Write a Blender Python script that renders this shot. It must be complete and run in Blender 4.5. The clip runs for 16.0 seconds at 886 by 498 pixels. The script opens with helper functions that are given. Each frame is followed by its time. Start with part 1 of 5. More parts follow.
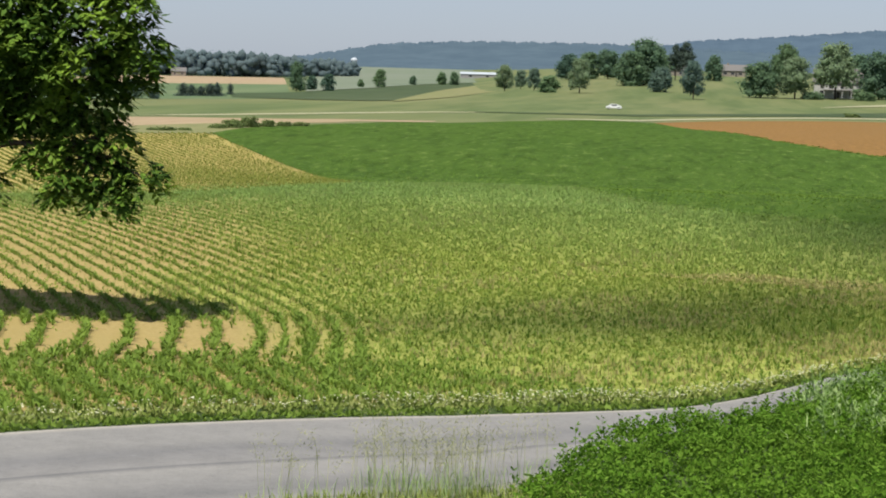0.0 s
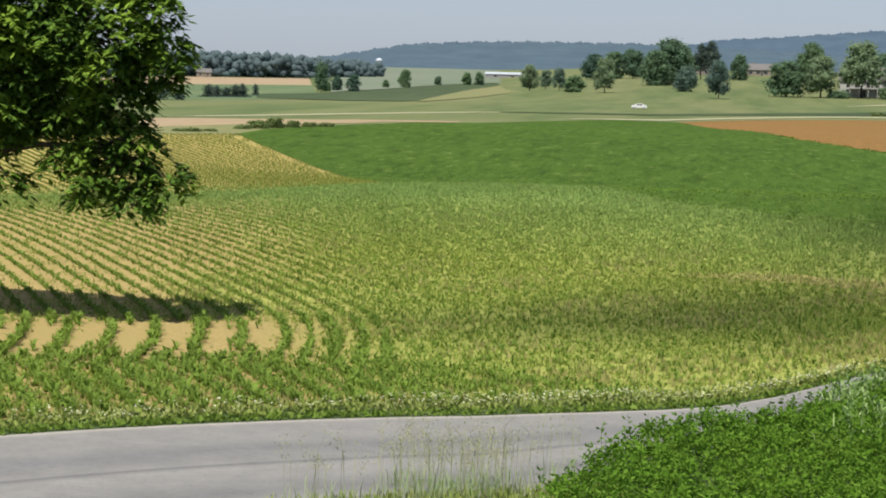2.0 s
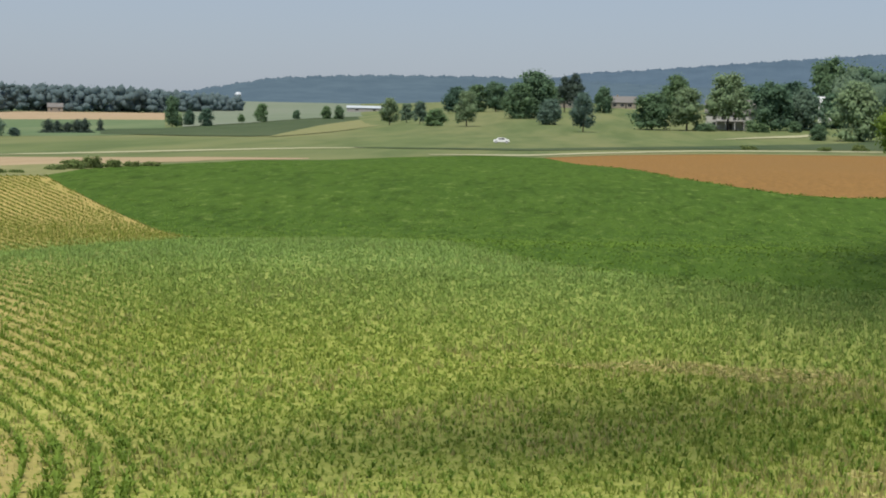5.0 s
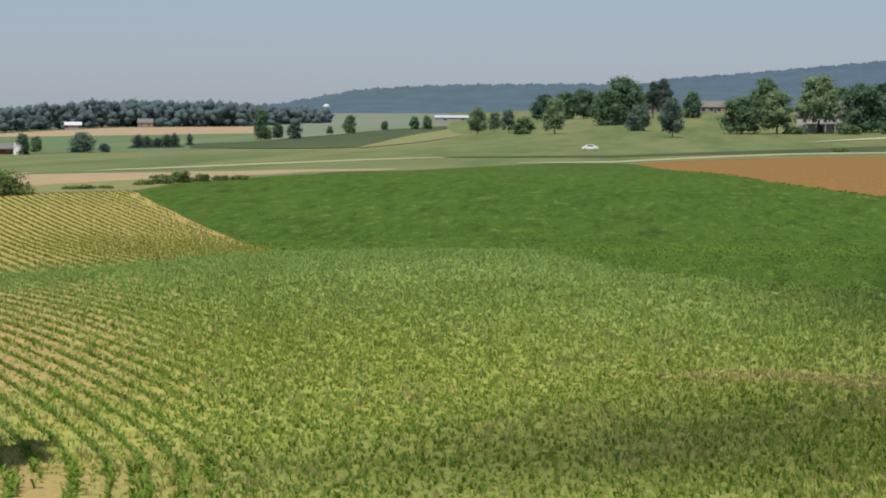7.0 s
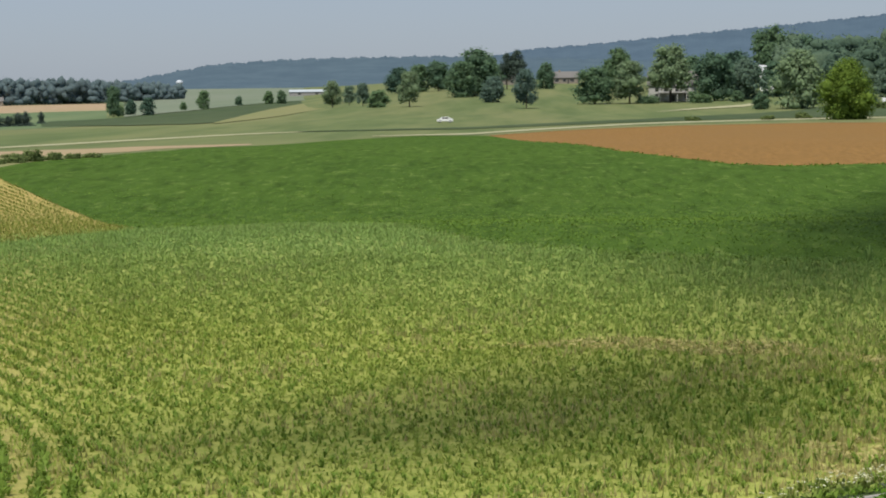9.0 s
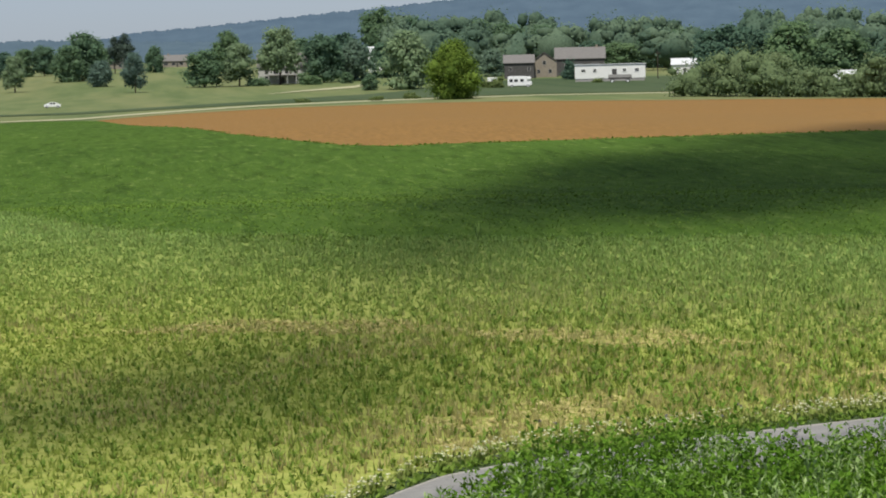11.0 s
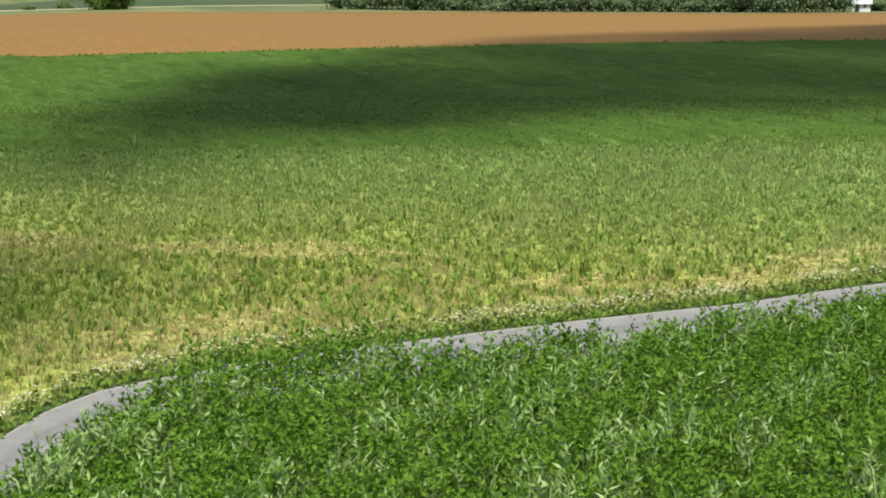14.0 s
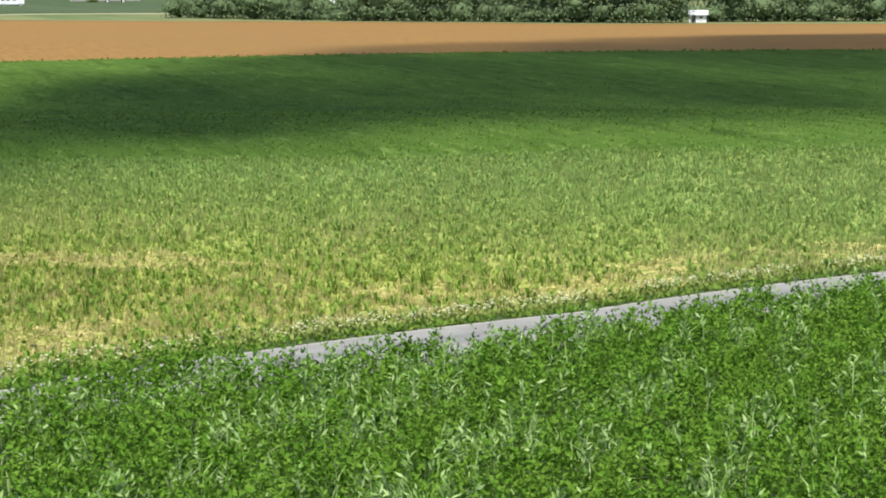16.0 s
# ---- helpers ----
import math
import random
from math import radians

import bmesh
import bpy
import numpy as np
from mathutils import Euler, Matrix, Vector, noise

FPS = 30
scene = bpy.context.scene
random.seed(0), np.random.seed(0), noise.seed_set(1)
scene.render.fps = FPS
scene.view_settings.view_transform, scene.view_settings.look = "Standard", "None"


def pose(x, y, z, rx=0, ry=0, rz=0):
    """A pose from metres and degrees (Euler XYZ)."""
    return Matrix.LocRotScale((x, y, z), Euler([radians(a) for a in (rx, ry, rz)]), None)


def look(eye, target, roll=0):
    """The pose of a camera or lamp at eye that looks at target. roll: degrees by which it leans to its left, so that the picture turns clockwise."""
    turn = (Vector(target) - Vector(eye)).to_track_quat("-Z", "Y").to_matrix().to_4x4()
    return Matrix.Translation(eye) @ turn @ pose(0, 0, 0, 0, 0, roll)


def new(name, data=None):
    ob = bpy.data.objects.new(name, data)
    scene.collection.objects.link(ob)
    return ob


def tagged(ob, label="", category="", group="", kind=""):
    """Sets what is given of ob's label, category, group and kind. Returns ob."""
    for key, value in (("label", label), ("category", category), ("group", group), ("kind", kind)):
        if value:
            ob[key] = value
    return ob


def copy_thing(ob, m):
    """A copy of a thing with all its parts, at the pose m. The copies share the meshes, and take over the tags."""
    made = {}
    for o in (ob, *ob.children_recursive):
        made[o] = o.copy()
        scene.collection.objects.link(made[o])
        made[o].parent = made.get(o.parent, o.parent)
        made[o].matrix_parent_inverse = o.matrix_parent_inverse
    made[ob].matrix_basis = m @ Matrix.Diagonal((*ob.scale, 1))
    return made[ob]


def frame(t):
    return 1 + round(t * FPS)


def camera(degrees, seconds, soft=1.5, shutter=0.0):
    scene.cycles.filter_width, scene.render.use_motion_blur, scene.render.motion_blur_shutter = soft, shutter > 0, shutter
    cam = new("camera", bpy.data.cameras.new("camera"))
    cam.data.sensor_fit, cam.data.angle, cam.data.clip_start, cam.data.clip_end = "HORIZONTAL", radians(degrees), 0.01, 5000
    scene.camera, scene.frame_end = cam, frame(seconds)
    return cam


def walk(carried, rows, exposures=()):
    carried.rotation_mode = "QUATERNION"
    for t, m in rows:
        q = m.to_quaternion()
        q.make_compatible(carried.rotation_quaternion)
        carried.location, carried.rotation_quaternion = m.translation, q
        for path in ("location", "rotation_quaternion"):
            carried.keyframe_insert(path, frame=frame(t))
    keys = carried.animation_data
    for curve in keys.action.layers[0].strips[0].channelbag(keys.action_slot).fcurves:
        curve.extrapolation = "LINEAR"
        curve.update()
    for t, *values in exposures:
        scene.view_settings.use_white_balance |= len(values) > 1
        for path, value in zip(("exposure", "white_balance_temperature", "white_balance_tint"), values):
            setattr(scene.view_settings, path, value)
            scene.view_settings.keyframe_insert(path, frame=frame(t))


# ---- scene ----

# ---------------------------------------------------------------- camera
PATH = [  # seconds, turn to the left, pitch, lean (degrees), x, y and height of the eye (m)
    (0.0, 6.440, -4.717, 1.619, 0.44, -25.0, 7.72), (0.5, 6.926, -4.736, 1.501, 0.44, -25.0, 7.72),
    (1.0, 7.903, -4.763, 1.571, 0.44, -25.0, 7.72), (1.5, 7.725, -4.716, 1.568, 0.44, -25.0, 7.72),
    (2.0, 7.121, -4.730, 1.418, 0.44, -25.0, 7.72), (2.5, 4.700, -4.896, 1.187, 0.44, -25.0, 7.72),
    (3.0, 4.112, -5.189, 1.191, 0.44, -25.0, 7.72), (3.5, 3.983, -5.063, 1.198, 0.44, -25.0, 7.72),
    (4.0, 3.190, -4.930, 1.333, 0.30, -17.5, 8.00), (4.2, 2.900, -4.350, 1.254, 0.19, -13.0, 7.95),
    (5.0, 3.550, -3.750, 1.200, 0.00, -1.0, 7.62), (5.6, 3.900, -3.600, 1.120, 0.00, 0.0, 7.60),
    (6.3, 4.287, -3.522, 1.036, 0.00, 0.0, 7.60), (6.5, 5.084, -3.515, 0.607, 0.00, 0.0, 7.60),
    (7.0, 5.972, -3.539, 0.080, 0.00, 0.0, 7.60), (7.5, 6.032, -3.543, -0.136, 0.00, 0.0, 7.60),
    (8.0, 6.007, -3.650, -0.468, 0.00, 0.0, 7.60), (8.5, 5.568, -4.043, -0.643, 0.00, 0.0, 7.60),
    (9.0, 2.156, -4.269, -0.725, 0.00, 0.0, 7.60), (9.5, 0.752, -4.347, -0.871, 0.00, 0.0, 7.60),
    (10.0, -2.691, -4.451, -1.015, 0.00, 0.0, 7.60), (10.2, -4.362, -4.569, -0.971, 0.00, 0.0, 7.60),
    (12.3, -12.110, -5.870, -1.696, 0.00, 0.0, 7.60), (12.5, -13.374, -6.145, -1.421, 0.00, 0.0, 7.60),
    (13.0, -15.765, -6.664, -1.000, 0.00, 0.0, 7.60), (13.5, -16.273, -6.728, -0.908, 0.00, 0.0, 7.60),
    (14.0, -17.259, -7.411, -0.657, 0.00, 0.0, 7.60), (14.5, -18.236, -7.294, -0.473, 0.00, 0.0, 7.60),
    (15.0, -18.750, -7.228, -0.322, 0.00, 0.0, 7.60), (15.5, -18.867, -7.196, -0.475, 0.00, 0.0, 7.60),
    (16.0, -21.533, -7.197, -0.349, 0.00, 0.0, 7.60),
]


def view(turn, pitch, lean, x, y, height):
    a, b = radians(turn), radians(pitch)
    eye = Vector((x, y, height))
    return look(eye, eye + Vector((-math.sin(a) * math.cos(b), math.cos(a) * math.cos(b), math.sin(b))), lean)


cam = camera(23.325, 16.0, soft=1.9)
walk(cam, [(t, view(*row)) for t, *row in PATH], exposures=[(0.0, 0.75, 6550, 11), (3.0, 0.73, 6540, 11), (3.5, 0.62, 6500, 10.5), (4.2, 0.58, 6500, 10), (6.3, 0.51, 6500, 10), (10.2, 0.48, 6500, 10), (12.3, 0.80, 6500, 10), (14.0, 0.91, 6450, 9.5), (15.0, 1.02, 6280, 8.5), (16.0, 1.12, 6270, 8.5)])

# ---------------------------------------------------------------- light
SUN_EL, SUN_AZ = radians(65), radians(198)      # azimuth clockwise from +y
world = bpy.data.worlds.new("sky")
scene.world = world
world.use_nodes = True
wn = world.node_tree.nodes
sky = wn.new("ShaderNodeTexSky")
sky.sky_type, sky.sun_disc = "NISHITA", False
sky.sun_elevation, sky.sun_rotation = SUN_EL, SUN_AZ
sky.dust_density, sky.air_density, sky.ozone_density = 0.6, 1.0, 4.0
wn["Background"].inputs[1].default_value = 0.066
haze = wn.new("ShaderNodeMix")      # thin summer haze takes the warmth out of the low sky
haze.data_type, haze.blend_type = "RGBA", "MULTIPLY"
haze.inputs[0].default_value, haze.inputs[7].default_value = 1.0, (0.74, 0.80, 1.0, 1)
world.node_tree.links.new(sky.outputs[0], haze.inputs[6])
veil = wn.new("ShaderNodeMix")      # a white summer veil evens the sky
veil.data_type = "RGBA"
veil.inputs[0].default_value, veil.inputs[7].default_value = 0.55, (4.5, 5.1, 5.95, 1)
world.node_tree.links.new(haze.outputs[2], veil.inputs[6])
world.node_tree.links.new(veil.outputs[2], wn["Background"].inputs[0])
sun_dir = Vector((math.sin(SUN_AZ) * math.cos(SUN_EL), math.cos(SUN_AZ) * math.cos(SUN_EL), math.sin(SUN_EL)))
sun = bpy.data.lights.new("sun", "SUN")
sun.energy, sun.angle, sun.color = 3.7, radians(1.3), (1.0, 0.95, 0.84)
sun_ob = new("sun", sun)
sun_ob.matrix_world = look(sun_dir * 400, (0, 0, 0))

# ---------------------------------------------------------------- materials
MATS = {}


def shader(name, rough=0.8, spec=0.3, metal=0.0):
    m = bpy.data.materials.new(name)
    m.use_nodes = True
    b = m.node_tree.nodes["Principled BSDF"]
    b.inputs["Roughness"].default_value = rough
    b.inputs["Specular IOR Level"].default_value = spec
    b.inputs["Metallic"].default_value = metal
    MATS[name] = m
    return m, m.node_tree.nodes, m.node_tree.links, b


def noise_of(n, l, scale, detail=4.0, stretch=None, rough=0.6):
    """Noise in world metres: scale is cycles a metre."""
    tc = n.new("ShaderNodeNewGeometry")
    mp = n.new("ShaderNodeMapping")
    mp.inputs["Scale"].default_value = stretch or (1, 1, 1)
    l.new(tc.outputs["Position"], mp.inputs["Vector"])
    t = n.new("ShaderNodeTexNoise")
    t.inputs["Scale"].default_value, t.inputs["Detail"].default_value = scale, detail
    t.inputs["Roughness"].default_value = rough
    l.new(mp.outputs[0], t.inputs["Vector"])
    return t.outputs["Fac"]


def ramp(n, l, fac, stops):
    r = n.new("ShaderNodeValToRGB")
    els = r.color_ramp.elements
    while len(els) < len(stops):
        els.new(0.5)
    for e, (p, c) in zip(els, stops):
        e.position, e.color = p, (*c, 1)
    l.new(fac, r.inputs[0])
    return r.outputs[0]


def mixed(n, l, fac, a, b, mode="MIX"):
    m = n.new("ShaderNodeMix")
    m.data_type, m.blend_type = "RGBA", mode
    for s, v in ((0, fac), (6, a), (7, b)):
        if isinstance(v, (int, float)):
            m.inputs[s].default_value = v
        elif isinstance(v, tuple):
            m.inputs[s].default_value = (*v, 1)
        else:
            l.new(v, m.inputs[s])
    return m.outputs[2]


def bumped(n, l, b, fac, strength, dist):
    k = n.new("ShaderNodeBump")
    k.inputs["Strength"].default_value, k.inputs["Distance"].default_value = strength, dist
    l.new(fac, k.inputs["Height"])
    l.new(k.outputs[0], b.inputs["Normal"])


def soil_like(name, dark, light, fine=3.0, coarse=0.12, bump=0.06, third=None, stretch=None):
    """A field surface: fine grain, broad patches of a third shade, low relief."""
    m, n, l, b = shader(name, 0.95, 0.1)
    c = ramp(n, l, noise_of(n, l, fine, 6, stretch), [(0.32, dark), (0.68, light)])
    if third:
        f = ramp(n, l, noise_of(n, l, coarse, 4, stretch), [(0.42, (0, 0, 0)), (0.66, (1, 1, 1))])
        c = mixed(n, l, f, c, third)
    l.new(c, b.inputs["Base Color"])
    bumped(n, l, b, noise_of(n, l, fine * 1.7, 5), 0.8, bump)
    return m


def leaf_like(name, shades, patch=None, patch_scale=0.06, patch_range=(0.45, 0.65), patch_amount=1.0, sheen=0.12, through_light=0.25, rough=0.65, beyond=None, each=False):
    """Leaves: shade by leaf, patches of another shade over the field."""
    m, n, l, b = shader(name, rough, sheen)
    g = n.new("ShaderNodeNewGeometry")
    c = ramp(n, l, g.outputs["Random Per Island"], [(i / max(1, len(shades) - 1), s) for i, s in enumerate(shades)])
    if patch:
        f = ramp(n, l, noise_of(n, l, patch_scale, 5), [(patch_range[0], (0, 0, 0)), (patch_range[1], (patch_amount,) * 3)])
        c = mixed(n, l, f, c, patch)
    if beyond:      # (from, to, shade, amount): growth changes with the distance across the field
        dist, reach = n.new("ShaderNodeVectorMath"), n.new("ShaderNodeMapRange")
        dist.operation = "DISTANCE"
        dist.inputs[1].default_value = (-25, 0, 0)
        l.new(g.outputs["Position"], dist.inputs[0])
        reach.inputs["From Min"].default_value, reach.inputs["From Max"].default_value, reach.inputs["To Max"].default_value = beyond[0], beyond[1], beyond[3]
        l.new(dist.outputs["Value"], reach.inputs["Value"])
        c = mixed(n, l, reach.outputs[0], c, beyond[2])
    if each:      # no two trees are quite the same green
        info = n.new("ShaderNodeObjectInfo")
        c = mixed(n, l, 1.0, c, ramp(n, l, info.outputs["Random"], [(0.0, (0.66, 0.73, 0.92)), (0.35, (0.92, 0.95, 1.0)), (0.7, (1.08, 1.06, 0.94)), (1.0, (1.22, 1.20, 1.02))]), "MULTIPLY")
    v = ramp(n, l, noise_of(n, l, 1.3, 3), [(0.3, (0.80, 0.80, 0.80)), (0.7, (1.18, 1.18, 1.18))])
    c = mixed(n, l, 1.0, c, v, "MULTIPLY")
    l.new(c, b.inputs["Base Color"])
    tr = n.new("ShaderNodeBsdfTranslucent")
    l.new(c, tr.inputs["Color"])
    mx = n.new("ShaderNodeMixShader")
    mx.inputs[0].default_value = through_light
    l.new(b.outputs[0], mx.inputs[1])
    l.new(tr.outputs[0], mx.inputs[2])
    l.new(mx.outputs[0], n["Material Output"].inputs["Surface"])
    return m


def painted(name, colour, rough=0.6, vary=0.12, scale=2.0, spec=0.3, metal=0.0):
    m, n, l, b = shader(name, rough, spec, metal)
    d = tuple(x * (1 - vary * 2) for x in colour)
    l.new(ramp(n, l, noise_of(n, l, scale, 5), [(0.3, d), (0.65, colour)]), b.inputs["Base Color"])
    return m


def streaked(name, dark, light, fine, coarse, bump, third, stretch):
    """A dense low crop: fine mottling, broad drifts and thin paler streaks across the slope."""
    m, n, l, b = shader(name, 0.9, 0.02)
    c = ramp(n, l, noise_of(n, l, fine, 6, stretch), [(0.34, dark), (0.66, light)])
    c = mixed(n, l, ramp(n, l, noise_of(n, l, coarse, 4), [(0.42, (0, 0, 0)), (0.66, (0.8, 0.8, 0.8))]), c, third)
    f = ramp(n, l, noise_of(n, l, 1.0, 7, (1, 0.35, 1), 0.75), [(0.55, (0, 0, 0)), (0.66, (0.95, 0.95, 0.95))])
    c = mixed(n, l, f, c, (0.115, 0.165, 0.04))
    f = ramp(n, l, noise_of(n, l, 0.7, 7, (1, 0.22, 1), 0.75), [(0.34, (0.8, 0.8, 0.8)), (0.50, (0, 0, 0))])
    c = mixed(n, l, f, c, tuple(x * 0.58 for x in dark))
    l.new(c, b.inputs["Base Color"])
    bumped(n, l, b, noise_of(n, l, fine * 2.5, 5), 0.7, bump)
    return m


SOIL = soil_like("field_soil", (0.218, 0.154, 0.060), (0.420, 0.326, 0.140), 5.0, 0.05, 0.08, (0.30, 0.238, 0.092))
n, l = SOIL.node_tree.nodes, SOIL.node_tree.links      # low weeds film the soil where the rows close up
b = n["Principled BSDF"]
pos, sep, ratio, span = n.new("ShaderNodeNewGeometry"), n.new("ShaderNodeSeparateXYZ"), n.new("ShaderNodeMath"), n.new("ShaderNodeMapRange")
l.new(pos.outputs["Position"], sep.inputs[0])
ratio.operation = "DIVIDE"
l.new(sep.outputs[0], ratio.inputs[0])
l.new(sep.outputs[1], ratio.inputs[1])
span.inputs["From Min"].default_value, span.inputs["From Max"].default_value = -0.31, -0.19
span.inputs["To Max"].default_value = 0.85
l.new(ratio.outputs[0], span.inputs["Value"])
bare = b.inputs["Base Color"].links[0].from_socket
weedy = ramp(n, l, noise_of(n, l, 2.5, 6), [(0.34, (0.205, 0.265, 0.048)), (0.66, (0.315, 0.345, 0.085))])
dist, reach = n.new("ShaderNodeVectorMath"), n.new("ShaderNodeMapRange")      # the far half of the field is greener
dist.operation = "DISTANCE"
dist.inputs[1].default_value = (-25, 0, 0)
l.new(pos.outputs["Position"], dist.inputs[0])
reach.inputs["From Min"].default_value, reach.inputs["From Max"].default_value, reach.inputs["To Max"].default_value = 80, 98, 0.9
l.new(dist.outputs["Value"], reach.inputs["Value"])
weedy = mixed(n, l, reach.outputs[0], weedy, (0.20, 0.275, 0.075))
film = span.outputs[0]
away, patch = n.new("ShaderNodeVectorMath"), None      # and behind the headland, from row to row
away.operation = "LENGTH"
l.new(pos.outputs["Position"], away.inputs[0])
for source, lo, hi in ((away.outputs["Value"], 60, 64), (away.outputs["Value"], 78, 70), (ratio.outputs[0], -0.37, -0.31)):
    part_of, both = n.new("ShaderNodeMapRange"), n.new("ShaderNodeMath")
    part_of.inputs["From Min"].default_value, part_of.inputs["From Max"].default_value = lo, hi
    l.new(source, part_of.inputs["Value"])
    both.operation = "MULTIPLY"
    l.new(part_of.outputs[0], both.inputs[0])
    if patch:
        l.new(patch, both.inputs[1])
    else:
        both.inputs[1].default_value = 0.7
    patch = both.outputs[0]
most = n.new("ShaderNodeMath")
most.operation = "MAXIMUM"
l.new(film, most.inputs[0])
l.new(patch, most.inputs[1])
l.new(mixed(n, l, most.outputs[0], bare, weedy), b.inputs["Base Color"])
STRAW_SOIL = soil_like("straw_soil", (0.275, 0.220, 0.072), (0.375, 0.295, 0.105), 3.0, 0.1, 0.05, (0.28, 0.24, 0.075))
BROWN = soil_like("ploughed_soil", (0.152, 0.086, 0.026), (0.232, 0.130, 0.041), 2.2, 0.035, 0.07, (0.185, 0.108, 0.036), (1, 0.2, 1))
TAN = soil_like("tan_stubble", (0.26, 0.19, 0.12), (0.34, 0.26, 0.17), 0.5, 0.05, 0.1, (0.28, 0.22, 0.13), (1, 0.15, 1))
MEADOW = soil_like("meadow_grass", (0.078, 0.108, 0.040), (0.122, 0.150, 0.060), 0.12, 0.03, 0.1, (0.150, 0.160, 0.070), (1, 0.1, 1))
# The next two base colours carry distance haze, paler and less saturated.
FARGREEN = soil_like("far_green_hazed", (0.078, 0.122, 0.056), (0.108, 0.152, 0.074), 0.2, 0.03, 0.1, (0.125, 0.16, 0.08), (1, 0.12, 1))
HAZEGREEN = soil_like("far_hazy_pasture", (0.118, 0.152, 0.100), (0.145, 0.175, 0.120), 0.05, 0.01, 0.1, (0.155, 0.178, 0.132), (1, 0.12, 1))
DARKGREEN = soil_like("dark_green_crop", (0.040, 0.062, 0.028), (0.056, 0.080, 0.036), 0.2, 0.03, 0.1, (0.064, 0.085, 0.040), (1, 0.12, 1))
PALE = soil_like("pale_dry_grass", (0.27, 0.27, 0.16), (0.34, 0.33, 0.21), 0.9, 0.05, 0.05)
DRYGRASS = soil_like("dry_grass", (0.150, 0.160, 0.070), (0.195, 0.190, 0.088), 0.6, 0.05, 0.08, (0.165, 0.175, 0.075), (1, 0.25, 1))
BANK = soil_like("bank_soil", (0.03, 0.05, 0.015), (0.06, 0.09, 0.03), 5.0, 0.2, 0.08)
GRAVEL = soil_like("gravel", (0.18, 0.175, 0.15), (0.26, 0.255, 0.225), 18.0, 0.4, 0.03, (0.20, 0.20, 0.13))
GREEN = streaked("green_field_canopy", (0.038, 0.077, 0.013), (0.060, 0.107, 0.019), 1.6, 0.03, 0.12, (0.058, 0.104, 0.018), (1, 0.12, 1))

m, n, l, b = shader("asphalt", 0.85, 0.3)
c = ramp(n, l, noise_of(n, l, 30, 5), [(0.3, (0.142, 0.139, 0.132)), (0.7, (0.224, 0.219, 0.208))])
c = mixed(n, l, ramp(n, l, noise_of(n, l, 0.8, 5), [(0.4, (0, 0, 0)), (0.65, (0.7, 0.7, 0.7))]), c, (0.226, 0.220, 0.208))
c = mixed(n, l, ramp(n, l, noise_of(n, l, 7.0, 8, (0.55, 1, 1), 0.8), [(0.36, (0.9, 0.9, 0.9)), (0.48, (0, 0, 0))]), c, (0.145, 0.142, 0.136))
c = mixed(n, l, ramp(n, l, noise_of(n, l, 4.0, 8, (0.4, 1, 1), 0.8), [(0.58, (0, 0, 0)), (0.70, (0.8, 0.8, 0.8))]), c, (0.28, 0.275, 0.268))
uv = n.new("ShaderNodeUVMap")
sp = n.new("ShaderNodeSeparateXYZ")
l.new(uv.outputs[0], sp.inputs[0])
wheel = ramp(n, l, sp.outputs[1], [(0.0, (1, 1, 1)), (0.12, (0.72, 0.73, 0.75)), (0.28, (1, 1, 1)), (0.40, (1.05, 1.05, 1.04)), (0.44, (0.62, 0.63, 0.66)), (0.455, (0.95, 0.95, 0.96)), (0.62, (0.74, 0.75, 0.78)), (0.74, (0.98, 0.98, 0.98)), (0.955, (1.0, 1.0, 1.0)), (0.985, (1.5, 1.45, 1.35))])
l.new(mixed(n, l, 1.0, c, wheel, "MULTIPLY"), b.inputs["Base Color"])
bumped(n, l, b, noise_of(n, l, 60, 4), 0.5, 0.006)
ASPHALT = m

CORN = leaf_like("corn_leaf", [(0.102, 0.166, 0.025), (0.148, 0.232, 0.036), (0.20, 0.298, 0.05), (0.164, 0.25, 0.04)], (0.21, 0.284, 0.05), 0.05, (0.50, 0.70), 0.4, through_light=0.42, beyond=(80, 99, (0.20, 0.30, 0.086), 0.8))
WEED = leaf_like("field_weed", [(0.208, 0.274, 0.05), (0.245, 0.312, 0.057), (0.285, 0.342, 0.072), (0.22, 0.288, 0.053)], (0.305, 0.34, 0.08), 0.07, (0.50, 0.68), 0.4, through_light=0.4, beyond=(80, 99, (0.22, 0.328, 0.096), 0.9))
STUBBLE = leaf_like("straw_stubble", [(0.385, 0.345, 0.135), (0.46, 0.405, 0.17), (0.33, 0.312, 0.11), (0.53, 0.465, 0.22)], (0.31, 0.31, 0.09), 0.09, (0.48, 0.68), 0.4, through_light=0.4, beyond=(78, 94, (0.25, 0.325, 0.10), 0.9))
LITTER = leaf_like("straw_litter", [(0.38, 0.335, 0.125), (0.45, 0.385, 0.155), (0.53, 0.45, 0.20)], through_light=0.2)
GREENLEAF = leaf_like("green_crop_leaf", [(0.075, 0.145, 0.016), (0.09, 0.165, 0.019), (0.115, 0.195, 0.024), (0.15, 0.225, 0.04)], (0.125, 0.20, 0.03), 0.05, (0.45, 0.7), 0.5)
ALFALFA = leaf_like("alfalfa_leaf", [(0.062, 0.150, 0.012), (0.096, 0.202, 0.019), (0.155, 0.268, 0.038), (0.077, 0.172, 0.015)], (0.14, 0.242, 0.028), 0.35, (0.45, 0.7), 0.6, sheen=0.05, through_light=0.35, rough=0.75)
MAUVE = leaf_like("dull_mauve_flower", [(0.10, 0.10, 0.10), (0.15, 0.14, 0.15), (0.19, 0.18, 0.19)], through_light=0.2)
